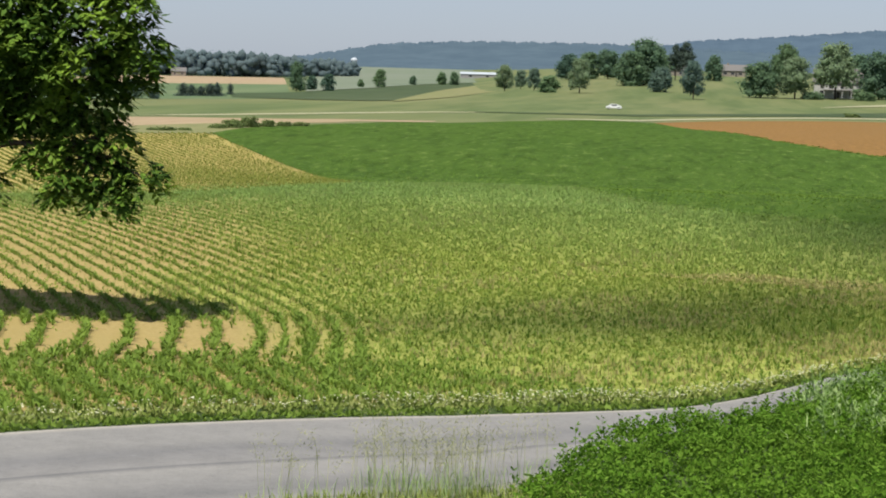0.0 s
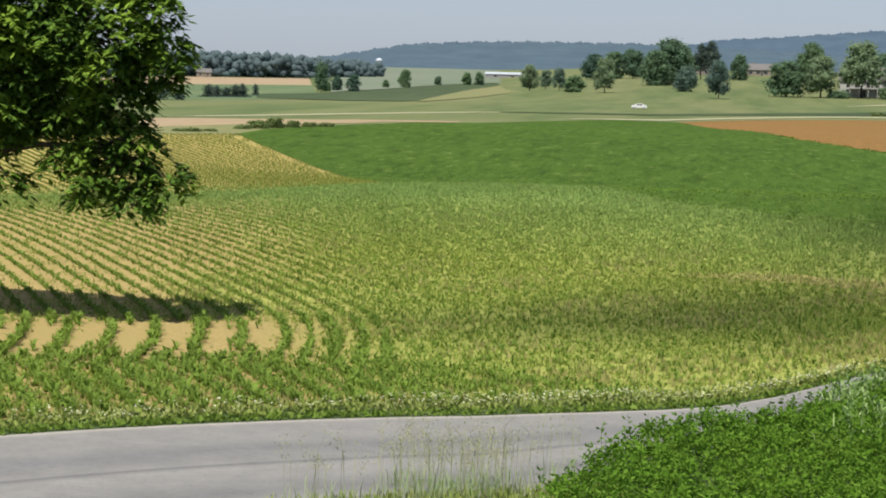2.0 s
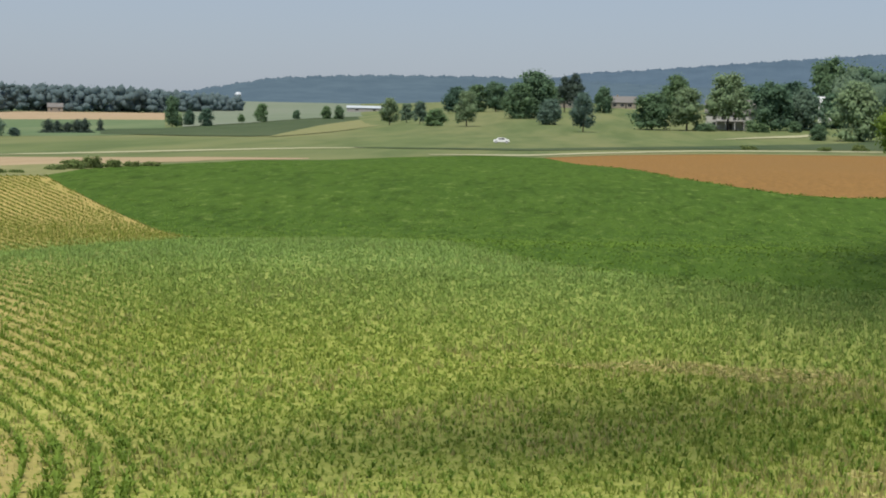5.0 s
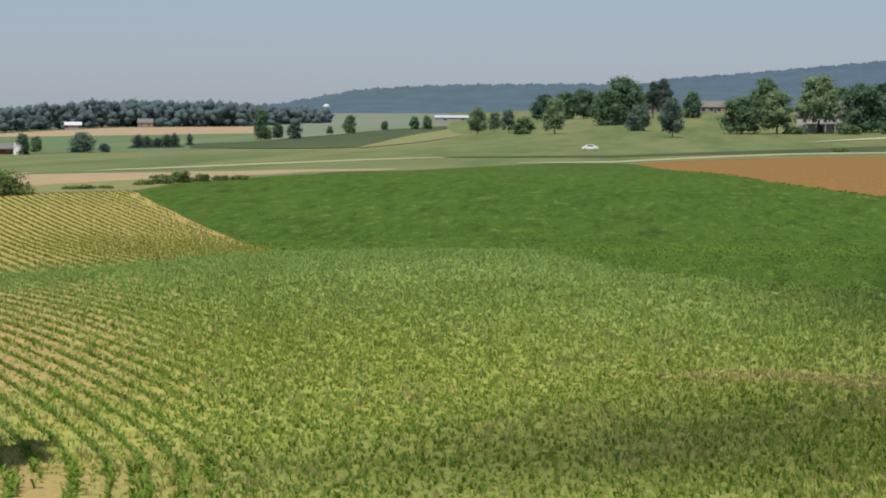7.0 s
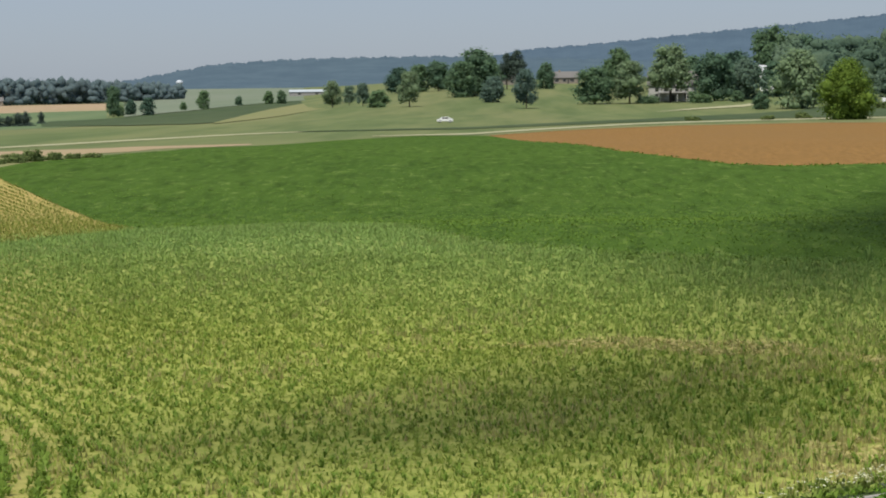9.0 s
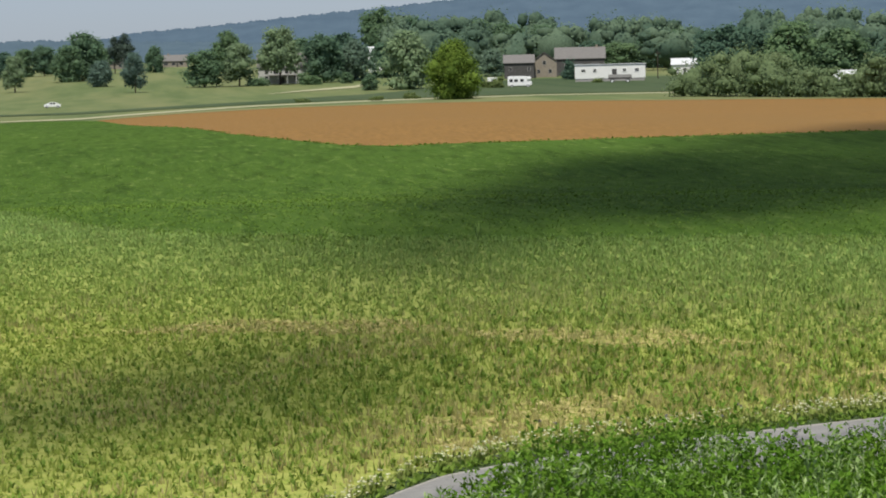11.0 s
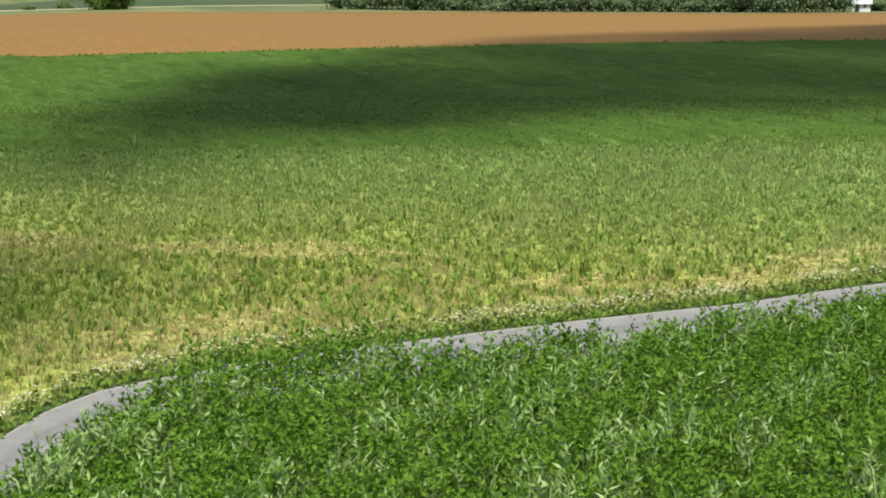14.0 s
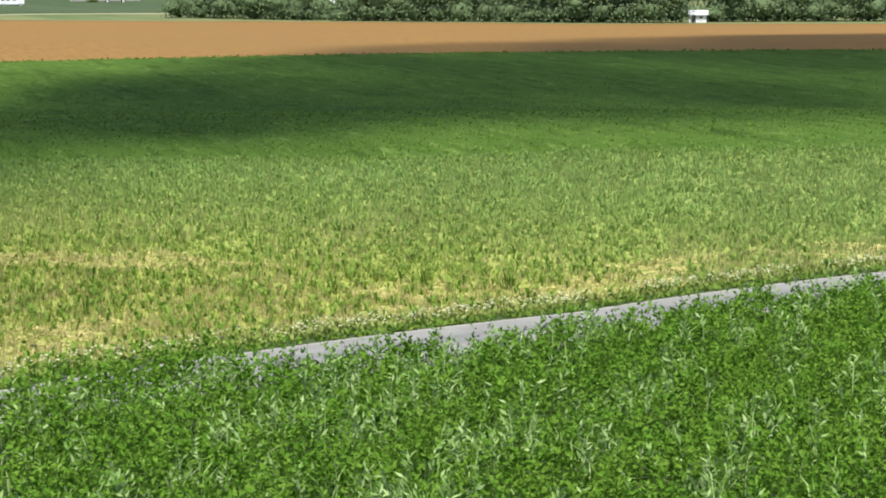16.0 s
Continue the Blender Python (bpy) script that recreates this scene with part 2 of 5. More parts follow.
BLADE = leaf_like("grass_blade", [(0.17, 0.285, 0.075), (0.26, 0.375, 0.125), (0.39, 0.50, 0.215)], sheen=0.06, through_light=0.35)
VERGE = leaf_like("verge_leaf", [(0.18, 0.24, 0.05), (0.26, 0.32, 0.075), (0.36, 0.38, 0.14)], (0.17, 0.23, 0.045), 0.5, (0.45, 0.65), 0.7)
PETAL = leaf_like("white_petal", [(0.52, 0.52, 0.32), (0.70, 0.70, 0.52)], through_light=0.15)
DRYSTEM = leaf_like("dry_stem", [(0.28, 0.30, 0.14), (0.38, 0.38, 0.20), (0.24, 0.28, 0.11)])
WALNUT = leaf_like("walnut_leaf", [(0.030, 0.064, 0.010), (0.045, 0.095, 0.013), (0.075, 0.145, 0.018), (0.12, 0.205, 0.024)], (0.19, 0.30, 0.034), 0.45, (0.50, 0.62), 0.85, through_light=0.2)
# Distance haze lightens and blues the next two leaf colours.
TREE_A = leaf_like("tree_leaf_hazed_dark", [(0.10, 0.170, 0.10), (0.125, 0.20, 0.116), (0.155, 0.235, 0.138)], (0.165, 0.245, 0.136), 0.12, (0.5, 0.7), 0.6, through_light=0.5, rough=0.9, sheen=0.02, each=True)
TREE_B = leaf_like("tree_leaf_hazed_grey", [(0.155, 0.222, 0.145), (0.175, 0.248, 0.162), (0.205, 0.275, 0.184)], (0.195, 0.265, 0.172), 0.12, (0.5, 0.7), 0.6, through_light=0.5, rough=0.9, sheen=0.02, each=True)
TREE_C = leaf_like("tree_leaf_bright", [(0.085, 0.145, 0.025), (0.125, 0.195, 0.032), (0.175, 0.255, 0.042)], (0.19, 0.27, 0.046), 0.4, (0.5, 0.7), 0.6, through_light=0.35, rough=0.85)
# Blue of the distance haze is in this leaf colour as well.
WOODS = leaf_like("village_wood_leaf_hazed", [(0.088, 0.145, 0.105), (0.108, 0.17, 0.120), (0.13, 0.198, 0.136)], (0.165, 0.235, 0.155), 0.03, (0.48, 0.56), 0.9, through_light=0.5, rough=0.9, sheen=0.02)
# Distance haze is mixed into this leaf colour, pale and blue.
FOREST = leaf_like("far_forest_leaf_hazed", [(0.165, 0.228, 0.240), (0.178, 0.242, 0.254), (0.192, 0.256, 0.266)], (0.20, 0.262, 0.268), 0.02, (0.5, 0.7), 0.5, through_light=0.6, rough=0.95, sheen=0.0)
HEDGE = leaf_like("hedge_leaf", [(0.14, 0.195, 0.095), (0.165, 0.228, 0.112), (0.20, 0.265, 0.135)], (0.19, 0.24, 0.12), 0.15, (0.5, 0.7), 0.6, through_light=0.45, rough=0.9, sheen=0.02)
BRUSH = leaf_like("brush_leaf", [(0.13, 0.18, 0.066), (0.155, 0.21, 0.076), (0.19, 0.24, 0.09)], (0.18, 0.225, 0.085), 0.3, (0.5, 0.7), 0.6, through_light=0.5, rough=0.9, sheen=0.02)
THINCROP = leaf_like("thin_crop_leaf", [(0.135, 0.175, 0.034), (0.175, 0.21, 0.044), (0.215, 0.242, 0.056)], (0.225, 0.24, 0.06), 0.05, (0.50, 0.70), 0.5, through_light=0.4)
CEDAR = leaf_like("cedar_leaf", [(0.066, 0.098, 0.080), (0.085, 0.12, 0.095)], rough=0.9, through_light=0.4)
BARK = painted("bark", (0.075, 0.06, 0.045), 0.95, 0.25, 6.0)
WHITEWALL = painted("white_siding", (0.72, 0.72, 0.70), 0.6, 0.06)
# White siding toned down: the shade of the trees is put into it.
SHADEDWALL = painted("shaded_white_siding", (0.46, 0.46, 0.44), 0.7, 0.1)
GREYWALL = painted("grey_siding", (0.30, 0.29, 0.28), 0.7, 0.1)
BRICKWALL = painted("tan_brick", (0.27, 0.235, 0.19), 0.85, 0.15)
DARKWALL = painted("weathered_boards", (0.085, 0.082, 0.08), 0.85, 0.2)
GREYROOF = painted("grey_shingles", (0.155, 0.148, 0.142), 0.85, 0.12)
METALROOF = painted("pale_metal_roof", (0.62, 0.63, 0.64), 0.4, 0.06, metal=0.2)
WINDOWGLASS = painted("window_glass", (0.02, 0.025, 0.03), 0.08, 0.1, spec=0.6)
CARPAINT = painted("white_car_paint", (0.78, 0.78, 0.78), 0.25, 0.02, spec=0.6)
RUBBER = painted("black_rubber", (0.02, 0.02, 0.02), 0.8, 0.1)
BLUESTEEL = painted("blue_grey_steel", (0.40, 0.44, 0.47), 0.5, 0.06)


def vapour(name, clear):
    """Cloud stuff that lets a share of the light through."""
    m = painted(name, (0.85, 0.85, 0.86), 1.0, 0.02)
    n, l = m.node_tree.nodes, m.node_tree.links
    tp, mx = n.new("ShaderNodeBsdfTransparent"), n.new("ShaderNodeMixShader")
    mx.inputs[0].default_value = clear
    l.new(n["Principled BSDF"].outputs[0], mx.inputs[1])
    l.new(tp.outputs[0], mx.inputs[2])
    l.new(mx.outputs[0], n["Material Output"].inputs["Surface"])
    return m


THIN_CLOUD, CLOUD = vapour("thin_cloud_vapour", 0.82), vapour("cloud_vapour", 0.62)
# Distance haze is put into these hill colours as a blue-grey tone.
for nm, lo, hi in (("hill_woods_near_hazed", (0.060, 0.090, 0.118), (0.074, 0.108, 0.136)), ("hill_woods_far_hazed", (0.058, 0.088, 0.122), (0.070, 0.104, 0.140))):
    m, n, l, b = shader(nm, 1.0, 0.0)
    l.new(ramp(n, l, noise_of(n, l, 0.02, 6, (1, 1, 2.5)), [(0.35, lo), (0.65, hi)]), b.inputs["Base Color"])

# ---------------------------------------------------------------- mesh helpers
rng = np.random.default_rng(7)


def terrain(x, y):
    r = np.hypot(x, y)
    roll = np.interp(np.degrees(np.arctan2(x, y)), [-60, -18, -9, 60], [0.15, 0.15, 1, 1])      # the rise flattens out towards the upper strip
    h = roll * (0.8 * np.exp(-((r - 102) / 24) ** 2) - 0.9 * np.exp(-((r - 145) / 26) ** 2)) + 1.3 * np.exp(-((r - 230) / 50) ** 2)
    side = np.clip((np.degrees(np.arctan2(x, y)) + 6.0) / 4.0, 0, 1)      # the meadow climbs towards the houses
    side = side * side * (3 - 2 * side) * (np.asarray(y) > 0)
    return h + 0.004 * np.maximum(r - 620, 0) + 0.015 * side * (np.clip(r, 640, 1300) - 640)


def polar(az, r, lift=0.0):
    """A place on the ground by its bearing and reach: the near land lies in a hollow, and falls away towards the road."""
    a = np.radians(az)
    x, y = r * np.sin(a), r * np.cos(a)
    k = np.interp(r, [0, 40, 50, 60, 75, 90, 110], [1.30, 1.30, 1.285, 1.24, 1.135, 1.045, 1.0])
    return np.stack([x * k, y * k, 7.6 + (terrain(x, y) - 7.6) * k + lift], -1)


def spot(az, r, lift=0.0):
    return Vector([float(v) for v in polar(az, r, lift)])


def mesh_of(name, verts, faces, mat, smooth=False):
    """verts (n, 3) and faces (m, 3 or 4) as arrays."""
    verts, faces = np.asarray(verts, np.float32), np.asarray(faces, np.int32)
    k = faces.shape[1]
    me = bpy.data.meshes.new(name)
    me.vertices.add(len(verts))
    me.vertices.foreach_set("co", verts.ravel())
    me.loops.add(faces.size)
    me.loops.foreach_set("vertex_index", faces.ravel())
    me.polygons.add(len(faces))
    me.polygons.foreach_set("loop_start", np.arange(0, faces.size, k, dtype=np.int32))
    me.update(calc_edges=True)
    me.validate()
    if smooth:
        me.polygons.foreach_set("use_smooth", np.ones(len(faces), bool))
    me.materials.append(mat)
    return me


def part(name, bm, mat, parent, label=""):
    me = bpy.data.meshes.new(name)
    bm.to_mesh(me)
    bm.free()
    me.materials.append(mat)
    ob = new(name, me)
    ob.parent = parent
    return tagged(ob, label)


def part_mesh(name, me, parent, label=""):
    ob = new(name, me)
    ob.parent = parent
    return tagged(ob, label)


def strip(name, near, far, mat, lift, steps=24, da=0.25, label="", width_uv=False):
    """A sheet of ground between two outlines, each given as (azimuth, distance) rows."""
    na, fa = np.array(near), np.array(far)
    a0, a1 = max(na[0, 0], fa[0, 0]), min(na[-1, 0], fa[-1, 0])
    az = np.linspace(a0, a1, int((a1 - a0) / da) + 2)
    r0, r1 = np.interp(az, na[:, 0], na[:, 1]), np.interp(az, fa[:, 0], fa[:, 1])
    r1 = np.maximum(r1, r0 + 0.01)
    s = np.linspace(0, 1, steps + 1)
    r = r0[:, None] + (r1 - r0)[:, None] * s[None]
    v = polar(np.repeat(az[:, None], steps + 1, 1), r, lift).reshape(-1, 3)
    i = np.arange(len(az) - 1)[:, None] * (steps + 1) + np.arange(steps)[None]
    f = np.stack([i, i + steps + 1, i + steps + 2, i + 1], -1).reshape(-1, 4)[:, ::-1]
    me = mesh_of(name, v, f, mat, True)
    if width_uv:
        layer = me.uv_layers.new(name="UVMap")
        s_all = np.tile(s, len(az))
        a_all = np.repeat(az, steps + 1)
        idx = np.empty(len(me.loops), np.int32)
        me.loops.foreach_get("vertex_index", idx)
        layer.data.foreach_set("uv", np.stack([a_all[idx], s_all[idx]], -1).astype(np.float32).ravel())
    ob = new(name, me)
    return tagged(ob, label, name.replace("_", " "), kind="structure")


def blades(base, ang, height, out, width, droop=0.0):
    """Bent grass or corn blades: arrays of verts and triangles."""
    d = np.stack([np.cos(ang), np.sin(ang), 0 * ang], -1)
    s = np.stack([-np.sin(ang), np.cos(ang), 0 * ang], -1) * (width / 2)[:, None]
    up = np.array([0, 0, 1.0])
    mid = base + d * (out * 0.45)[:, None] + up * (height * 0.72)[:, None]
    tip = base + d * out[:, None] + up * (height * (1 - droop))[:, None]
    v = np.stack([base - s * 0.6, base + s * 0.6, mid - s, mid + s, tip], 1)
    i = np.arange(len(base))[:, None] * 5
    f = np.concatenate([i + [[0, 1, 3]], i + [[0, 3, 2]], i + [[2, 3, 4]]], 0)
    return v.reshape(-1, 3), f


def leaflets(base, ang, pitch, length, width, roll=1.35):
    """Lozenge leaves that start at base."""
    c, s = np.cos(pitch), np.sin(pitch)
    d = np.stack([np.cos(ang) * c, np.sin(ang) * c, s], -1)
    flat = np.stack([-np.sin(ang), np.cos(ang), 0 * ang], -1)
    roll = rng.uniform(-roll, roll, len(base))[:, None]
    side = (flat * np.cos(roll) + np.cross(d, flat) * np.sin(roll)) * (width / 2)[:, None]
    tip = base + d * length[:, None]
    mid = base + d * (length * 0.45)[:, None]
    v = np.stack([base, mid + side, tip, mid - side], 1)
    i = np.arange(len(base))[:, None] * 4
    return v.reshape(-1, 3), np.concatenate([i + [[0, 1, 2]], i + [[0, 2, 3]]], 0)


def joined(pieces):
    vs, fs, k = [], [], 0
    for v, f in pieces:
        vs.append(v)
        fs.append(f + k)
        k += len(v)
    return np.concatenate(vs), np.concatenate(fs)


def stuff(name, pieces, mat, label, category):
    return tagged(new(name, mesh_of(name, *joined(pieces), mat)), label, category, kind="stuff")


def scatter(near, far, per_m2, lift=0.0):
    """Random points between two outlines, evenly over the ground."""
    na, fa = np.array(near), np.array(far)
    a0, a1 = max(na[0, 0], fa[0, 0]), min(na[-1, 0], fa[-1, 0])
    rmax, rmin = max(na[:, 1].max(), fa[:, 1].max()), min(na[:, 1].min(), fa[:, 1].min())
    n = int(per_m2 * radians(a1 - a0) * (rmax ** 2 - rmin ** 2) / 2)
    az = rng.uniform(a0, a1, n)
    r = np.sqrt(rng.uniform(rmin ** 2, rmax ** 2, n))
    ok = (r > np.interp(az, na[:, 0], na[:, 1])) & (r < np.interp(az, fa[:, 0], fa[:, 1])) & (az > np.where(r < 40, -36, -29)) & (az < 37)
    return az[ok], r[ok], polar(az[ok], r[ok], lift)


def lumpy(x, y, scale, seed=0.0):
    """Smooth 0..1 field over the ground, for patchy growth."""
    v = np.sin(x * scale + 1.7 * seed) * np.cos(y * scale * 1.13 - seed) + 0.6 * np.sin(x * scale * 2.3 - y * scale * 1.7 + 2.1 * seed) + 0.35 * np.sin(x * scale * 4.9 + y * scale * 5.3 + seed)
    return np.clip(0.5 + v / 3.2, 0, 1)


# ---------------------------------------------------------------- ground, road and fields
ROAD_FAR = [(-60, 26.0), (-40, 26.3), (-30, 26.9), (-20, 27.6), (-9.5, 28.5), (-4.4, 29.4), (-1, 30.2), (1, 31.0), (2.2, 31.8), (3.7, 33.2), (5.2, 35.3), (6.6, 37.6), (8.0, 39.2), (9.6, 40.2), (17, 43.9), (21.4, 46.3), (25.1, 48.4), (26.6, 49.8), (32, 54.7), (42, 64)]
ROAD_WIDE = [(-60, 8.3), (-10, 8.5), (0, 6.4), (9, 4.0), (42, 4.0)]
ROAD_NEAR = [(a, r - float(np.interp(a, *zip(*ROAD_WIDE)))) for a, r in ROAD_FAR]
SHOULDER_NEAR = [(a, r - 1.0) for a, r in ROAD_NEAR]
CROP_NEAR = [(a, r + (1.9 if a < 3 else 1.3)) for a, r in ROAD_FAR]
CROP_FAR = [(-40, 93.7), (-17.7, 101.7), (-14.8, 103.6), (-11, 110.6), (-10.3, 113.3), (-8.5, 114), (-6, 119), (-3.5, 114), (-2.6, 105.8), (-1.8, 99.5), (0, 94.3), (2.6, 90.5), (5.6, 88), (9.5, 86.3), (13.7, 85.3), (20.3, 84.8), (26, 87), (33, 88.8), (42, 91)]
CREST = [(a, r) for a, r in CROP_FAR if a <= -10.3]
UPPER_FAR = [(-40, 165.2), (-19.4, 184.9), (-17.6, 190.5), (-15.9, 193.2), (-14.15, 195.8), (-13.68, 181.0), (-13.24, 171.7), (-12.5, 158.2), (-11.75, 146.9), (-11.0, 132.0), (-10.3, 113.6)]
GREEN_NEAR = [(-14.15, 195.8), (-13.68, 181.0), (-13.24, 171.7), (-12.5, 158.2), (-11.75, 146.9), (-11.0, 132.0)] + [(a, r) for a, r in CROP_FAR if a >= -10.3]
GREEN_FAR = [(-14.15, 195.9), (-13.2, 207), (-11.8, 215.5), (-9.4, 233), (-7.2, 280), (-5.0, 322), (-2.7, 350), (-0.9, 342), (0.0, 300), (1.05, 244), (2.5, 214.5), (4.0, 201), (5.55, 190.2), (6.9, 187.5), (8.5, 188.8), (12.2, 190.5), (16.7, 193.2), (21.2, 195.5), (25.1, 197), (33.2, 199), (42, 202)]
BROWN_FAR = [(-0.95, 342.5), (1.1, 378), (4.1, 412), (7.8, 428), (9.6, 424), (13.8, 400), (21.8, 366), (25.1, 350), (33.2, 345), (42, 345)]
BROWN_NEAR = [(a, r) for a, r in GREEN_FAR if a > -1]

r = np.concatenate([np.linspace(0.05, 60, 20), np.linspace(64, 400, 85), np.geomspace(410, 4900, 50)])
az = np.linspace(-180, 180, 241)
v = polar(np.repeat(az[:, None], len(r), 1), np.repeat(r[None], len(az), 0)).reshape(-1, 3)
i = np.arange(len(az) - 1)[:, None] * len(r) + np.arange(len(r) - 1)[None]
f = np.stack([i, i + 1, i + len(r) + 1, i + len(r)], -1).reshape(-1, 4)
tagged(new("ground", mesh_of("ground", v, f, MEADOW, True)), "rolling pale green meadow reaching to the horizon", "ground", kind="structure")

strip("road_shoulder", SHOULDER_NEAR, ROAD_NEAR, GRAVEL, 0.02, 4, label="pale gravel shoulder along the country road")
road = strip("road", ROAD_NEAR, ROAD_FAR, ASPHALT, 0.03, 8, label="worn grey asphalt country road", width_uv=True)
strip("verge", ROAD_FAR, CROP_NEAR, BANK, 0.02, 3, label="narrow weedy verge between the road and the crop")
strip("crop_field_soil", CROP_NEAR, CROP_FAR, SOIL, 0.02, 60, label="tan dry soil of the young corn field")
strip("upper_field_soil", CREST, UPPER_FAR, STRAW_SOIL, 0.02, 40, label="straw-coloured soil of the upper corn strip")
strip("green_field_canopy", GREEN_NEAR, GREEN_FAR, GREEN, 0.05, 90, 0.2, label="dense deep green low crop on a rolling field")
strip("ploughed_field", BROWN_NEAR, BROWN_FAR, BROWN, 0.03, 40, label="bare reddish-brown ploughed field")
strip("tan_field", [(-40, 190), (-17.1, 204), (-14, 217.8), (-12.5, 221), (-10.3, 232.8), (-7.2, 299.8)], [(-40, 220), (-17.1, 234), (-13.2, 248), (-10.3, 296), (-7.2, 306)], TAN, 0.03, 10, label="tan stubble field beyond the green crop")
strip("field_margin", [(a, d + 0.2) for a, d in UPPER_FAR if a < -14] + [(-13.2, 207.2), (-11.9, 215)], [(-40, 190), (-17.1, 204), (-14, 217.6), (-12.5, 220.8), (-11.9, 224)], DRYGRASS, 0.04, 6, label="strip of dry olive grass between the fields")
strip("far_green_field", [(-40, 400), (-17.6, 430), (-13.2, 470), (-11, 514)], [(-40, 690), (-17.6, 735), (-14.7, 775), (-11, 840)], FARGREEN, 0.05, 12, label="far green field, tinted blue by painted haze, below the woods")
strip("far_tan_field", [(-40, 690), (-17.6, 735), (-14.7, 775), (-11, 840)], [(-40, 760), (-17.6, 830), (-14.7, 1070), (-11, 1140)], TAN, 0.05, 8, label="far pinkish tan field below the woods")
RISE_TOP = [(-12.7, 560), (-12.49, 589), (-10.55, 647), (-9.35, 734), (-8.75, 779), (-7.54, 931), (-5.98, 1125), (-5.2, 1165)]
RISE_FOOT = [(-12.7, 506), (-10.3, 498), (-8.75, 508), (-8.0, 530), (-7.24, 690), (-6.2, 900), (-5.2, 1150)]
strip("dark_green_field", RISE_FOOT, RISE_TOP, DARKGREEN, 0.15, 14, label="dark green crop on a low rise")
strip("dry_slope", [(-8.2, 505), (-7.24, 565), (-6.3, 650), (-5.2, 800), (-4.7, 900)], [(-8.2, 520), (-7.24, 690), (-6.2, 900), (-5.2, 1150), (-4.7, 1160)], DRYGRASS, 0.16, 12, label="dry olive grass on the slope of the rise")
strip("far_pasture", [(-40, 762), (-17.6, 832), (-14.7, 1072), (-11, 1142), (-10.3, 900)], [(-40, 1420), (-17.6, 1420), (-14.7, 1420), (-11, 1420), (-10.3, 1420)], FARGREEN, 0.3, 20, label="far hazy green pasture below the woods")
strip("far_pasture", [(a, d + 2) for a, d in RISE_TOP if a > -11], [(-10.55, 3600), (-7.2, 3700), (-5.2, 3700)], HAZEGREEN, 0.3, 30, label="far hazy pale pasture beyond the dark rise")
strip("farm_lane", [(-40, 220), (-17.6, 226), (-14.7, 292), (-9.4, 352), (-7.2, 380), (-5, 402)], [(-40, 224), (-17.6, 230), (-14.7, 302), (-9.4, 362), (-7.2, 389), (-5, 406)], PALE, 0.06, 2, label="pale strip of dry grass along a farm lane")
strip("far_road", [(-4, 348), (-1.4, 352), (3.2, 431), (6.2, 459), (10.7, 488), (16.1, 476), (22, 440)], [(-4, 352), (-1.4, 364), (3.2, 446), (6.2, 474), (10.7, 500), (16.1, 488), (22, 447)], PALE, 0.08, 2, label="pale sunlit road across the far meadow")
# Darker lawn; along the road its dark line also paints in tree shadow.
strip("meadow_ditch", [(-6, 395), (-1.4, 400), (3.2, 458), (6.2, 486), (10.7, 512), (16.1, 500), (22, 460)], [(-6, 400), (-1.4, 420), (3.2, 500), (6.2, 580), (8.6, 700), (10.7, 735), (16.1, 730), (22, 560)], DARKGREEN, 0.09, 2, label="darker green lawn, with tree shadow painted in along the far road")
strip("drive", [(3.6, 630), (4.1, 644), (5.9, 676), (6.1, 690)], [(3.6, 634), (4.1, 652), (5.9, 700), (6.1, 714)], PALE, 0.16, 3, label="pale gravel drive up to the farm house")
strip("field_margin", [(-1, 343), (1.1, 379), (4.1, 413), (7.8, 429), (9.6, 425), (13.8, 401), (21.8, 367), (25.1, 351), (33.2, 346), (42, 346)], [(-1, 350), (1.1, 392), (4.1, 422), (7.8, 437), (9.6, 432), (13.8, 408), (21.8, 373), (25.1, 356), (33.2, 351), (42, 351)], DRYGRASS, 0.06, 2, label="strip of dry pale grass edging the ploughed field")

# ---------------------------------------------------------------- distant hills and woods
def hill(name, profile, dist, base, mat, ragged, label):
    p = np.array(profile)
    az = np.linspace(p[0, 0], p[-1, 0], int((p[-1, 0] - p[0, 0]) * 40))
    el = np.interp(az, p[:, 0], p[:, 1])
    jag = sum(np.sin(az * k + k) * a for k, a in ((9.1, 0.35), (23.0, 0.25), (57.0, 0.22), (131.0, 0.3), (211.0, 0.2))) * ragged
    top = 7.6 + dist * np.tan(np.radians(el))
    rows = []
    for s, back in ((0.0, 0.0), (0.35, 160.0), (0.7, 300.0), (0.93, 380.0), (1.0, 420.0), (0.3, 700.0)):
        a = np.radians(az)
        d = dist - 420 + back
        rows.append(np.stack([d * np.sin(a), d * np.cos(a), base + (top - base) * s + (jag if s > 0.95 else 0)], -1))
    v = np.stack(rows, 1)
    k = v.shape[1]
    i = np.arange(len(az) - 1)[:, None] * k + np.arange(k - 1)[None]
    f = np.stack([i, i + k, i + k + 1, i + 1], -1).reshape(-1, 4)
    tagged(new(name, mesh_of(name, v.reshape(-1, 3), f, mat, True)), label, "hill", kind="structure")


hill("backdrop_ridge_far", [(-5, 0.2), (-1.5, 0.72), (0.1, 1.02), (1.7, 1.12), (5.6, 1.46), (6.2, 1.5), (11.1, 1.93), (16, 2.2), (24, 2.3), (42, 2.1)], 4600, 5, MATS["hill_woods_far_hazed"], 3.0, "long hazy blue wooded ridge on the horizon")
hill("backdrop_ridge", [(-12.4, 0.02), (-10.55, 0.3), (-9.3, 0.52), (-8.15, 0.72), (-6.6, 0.81), (-5.3, 0.85), (-2.3, 0.87), (0.1, 0.80), (3, 0.7), (9, 0.4)], 4000, 5, MATS["hill_woods_near_hazed"], 3.0, "hazy blue-grey wooded hill on the horizon")


bm = bmesh.new()
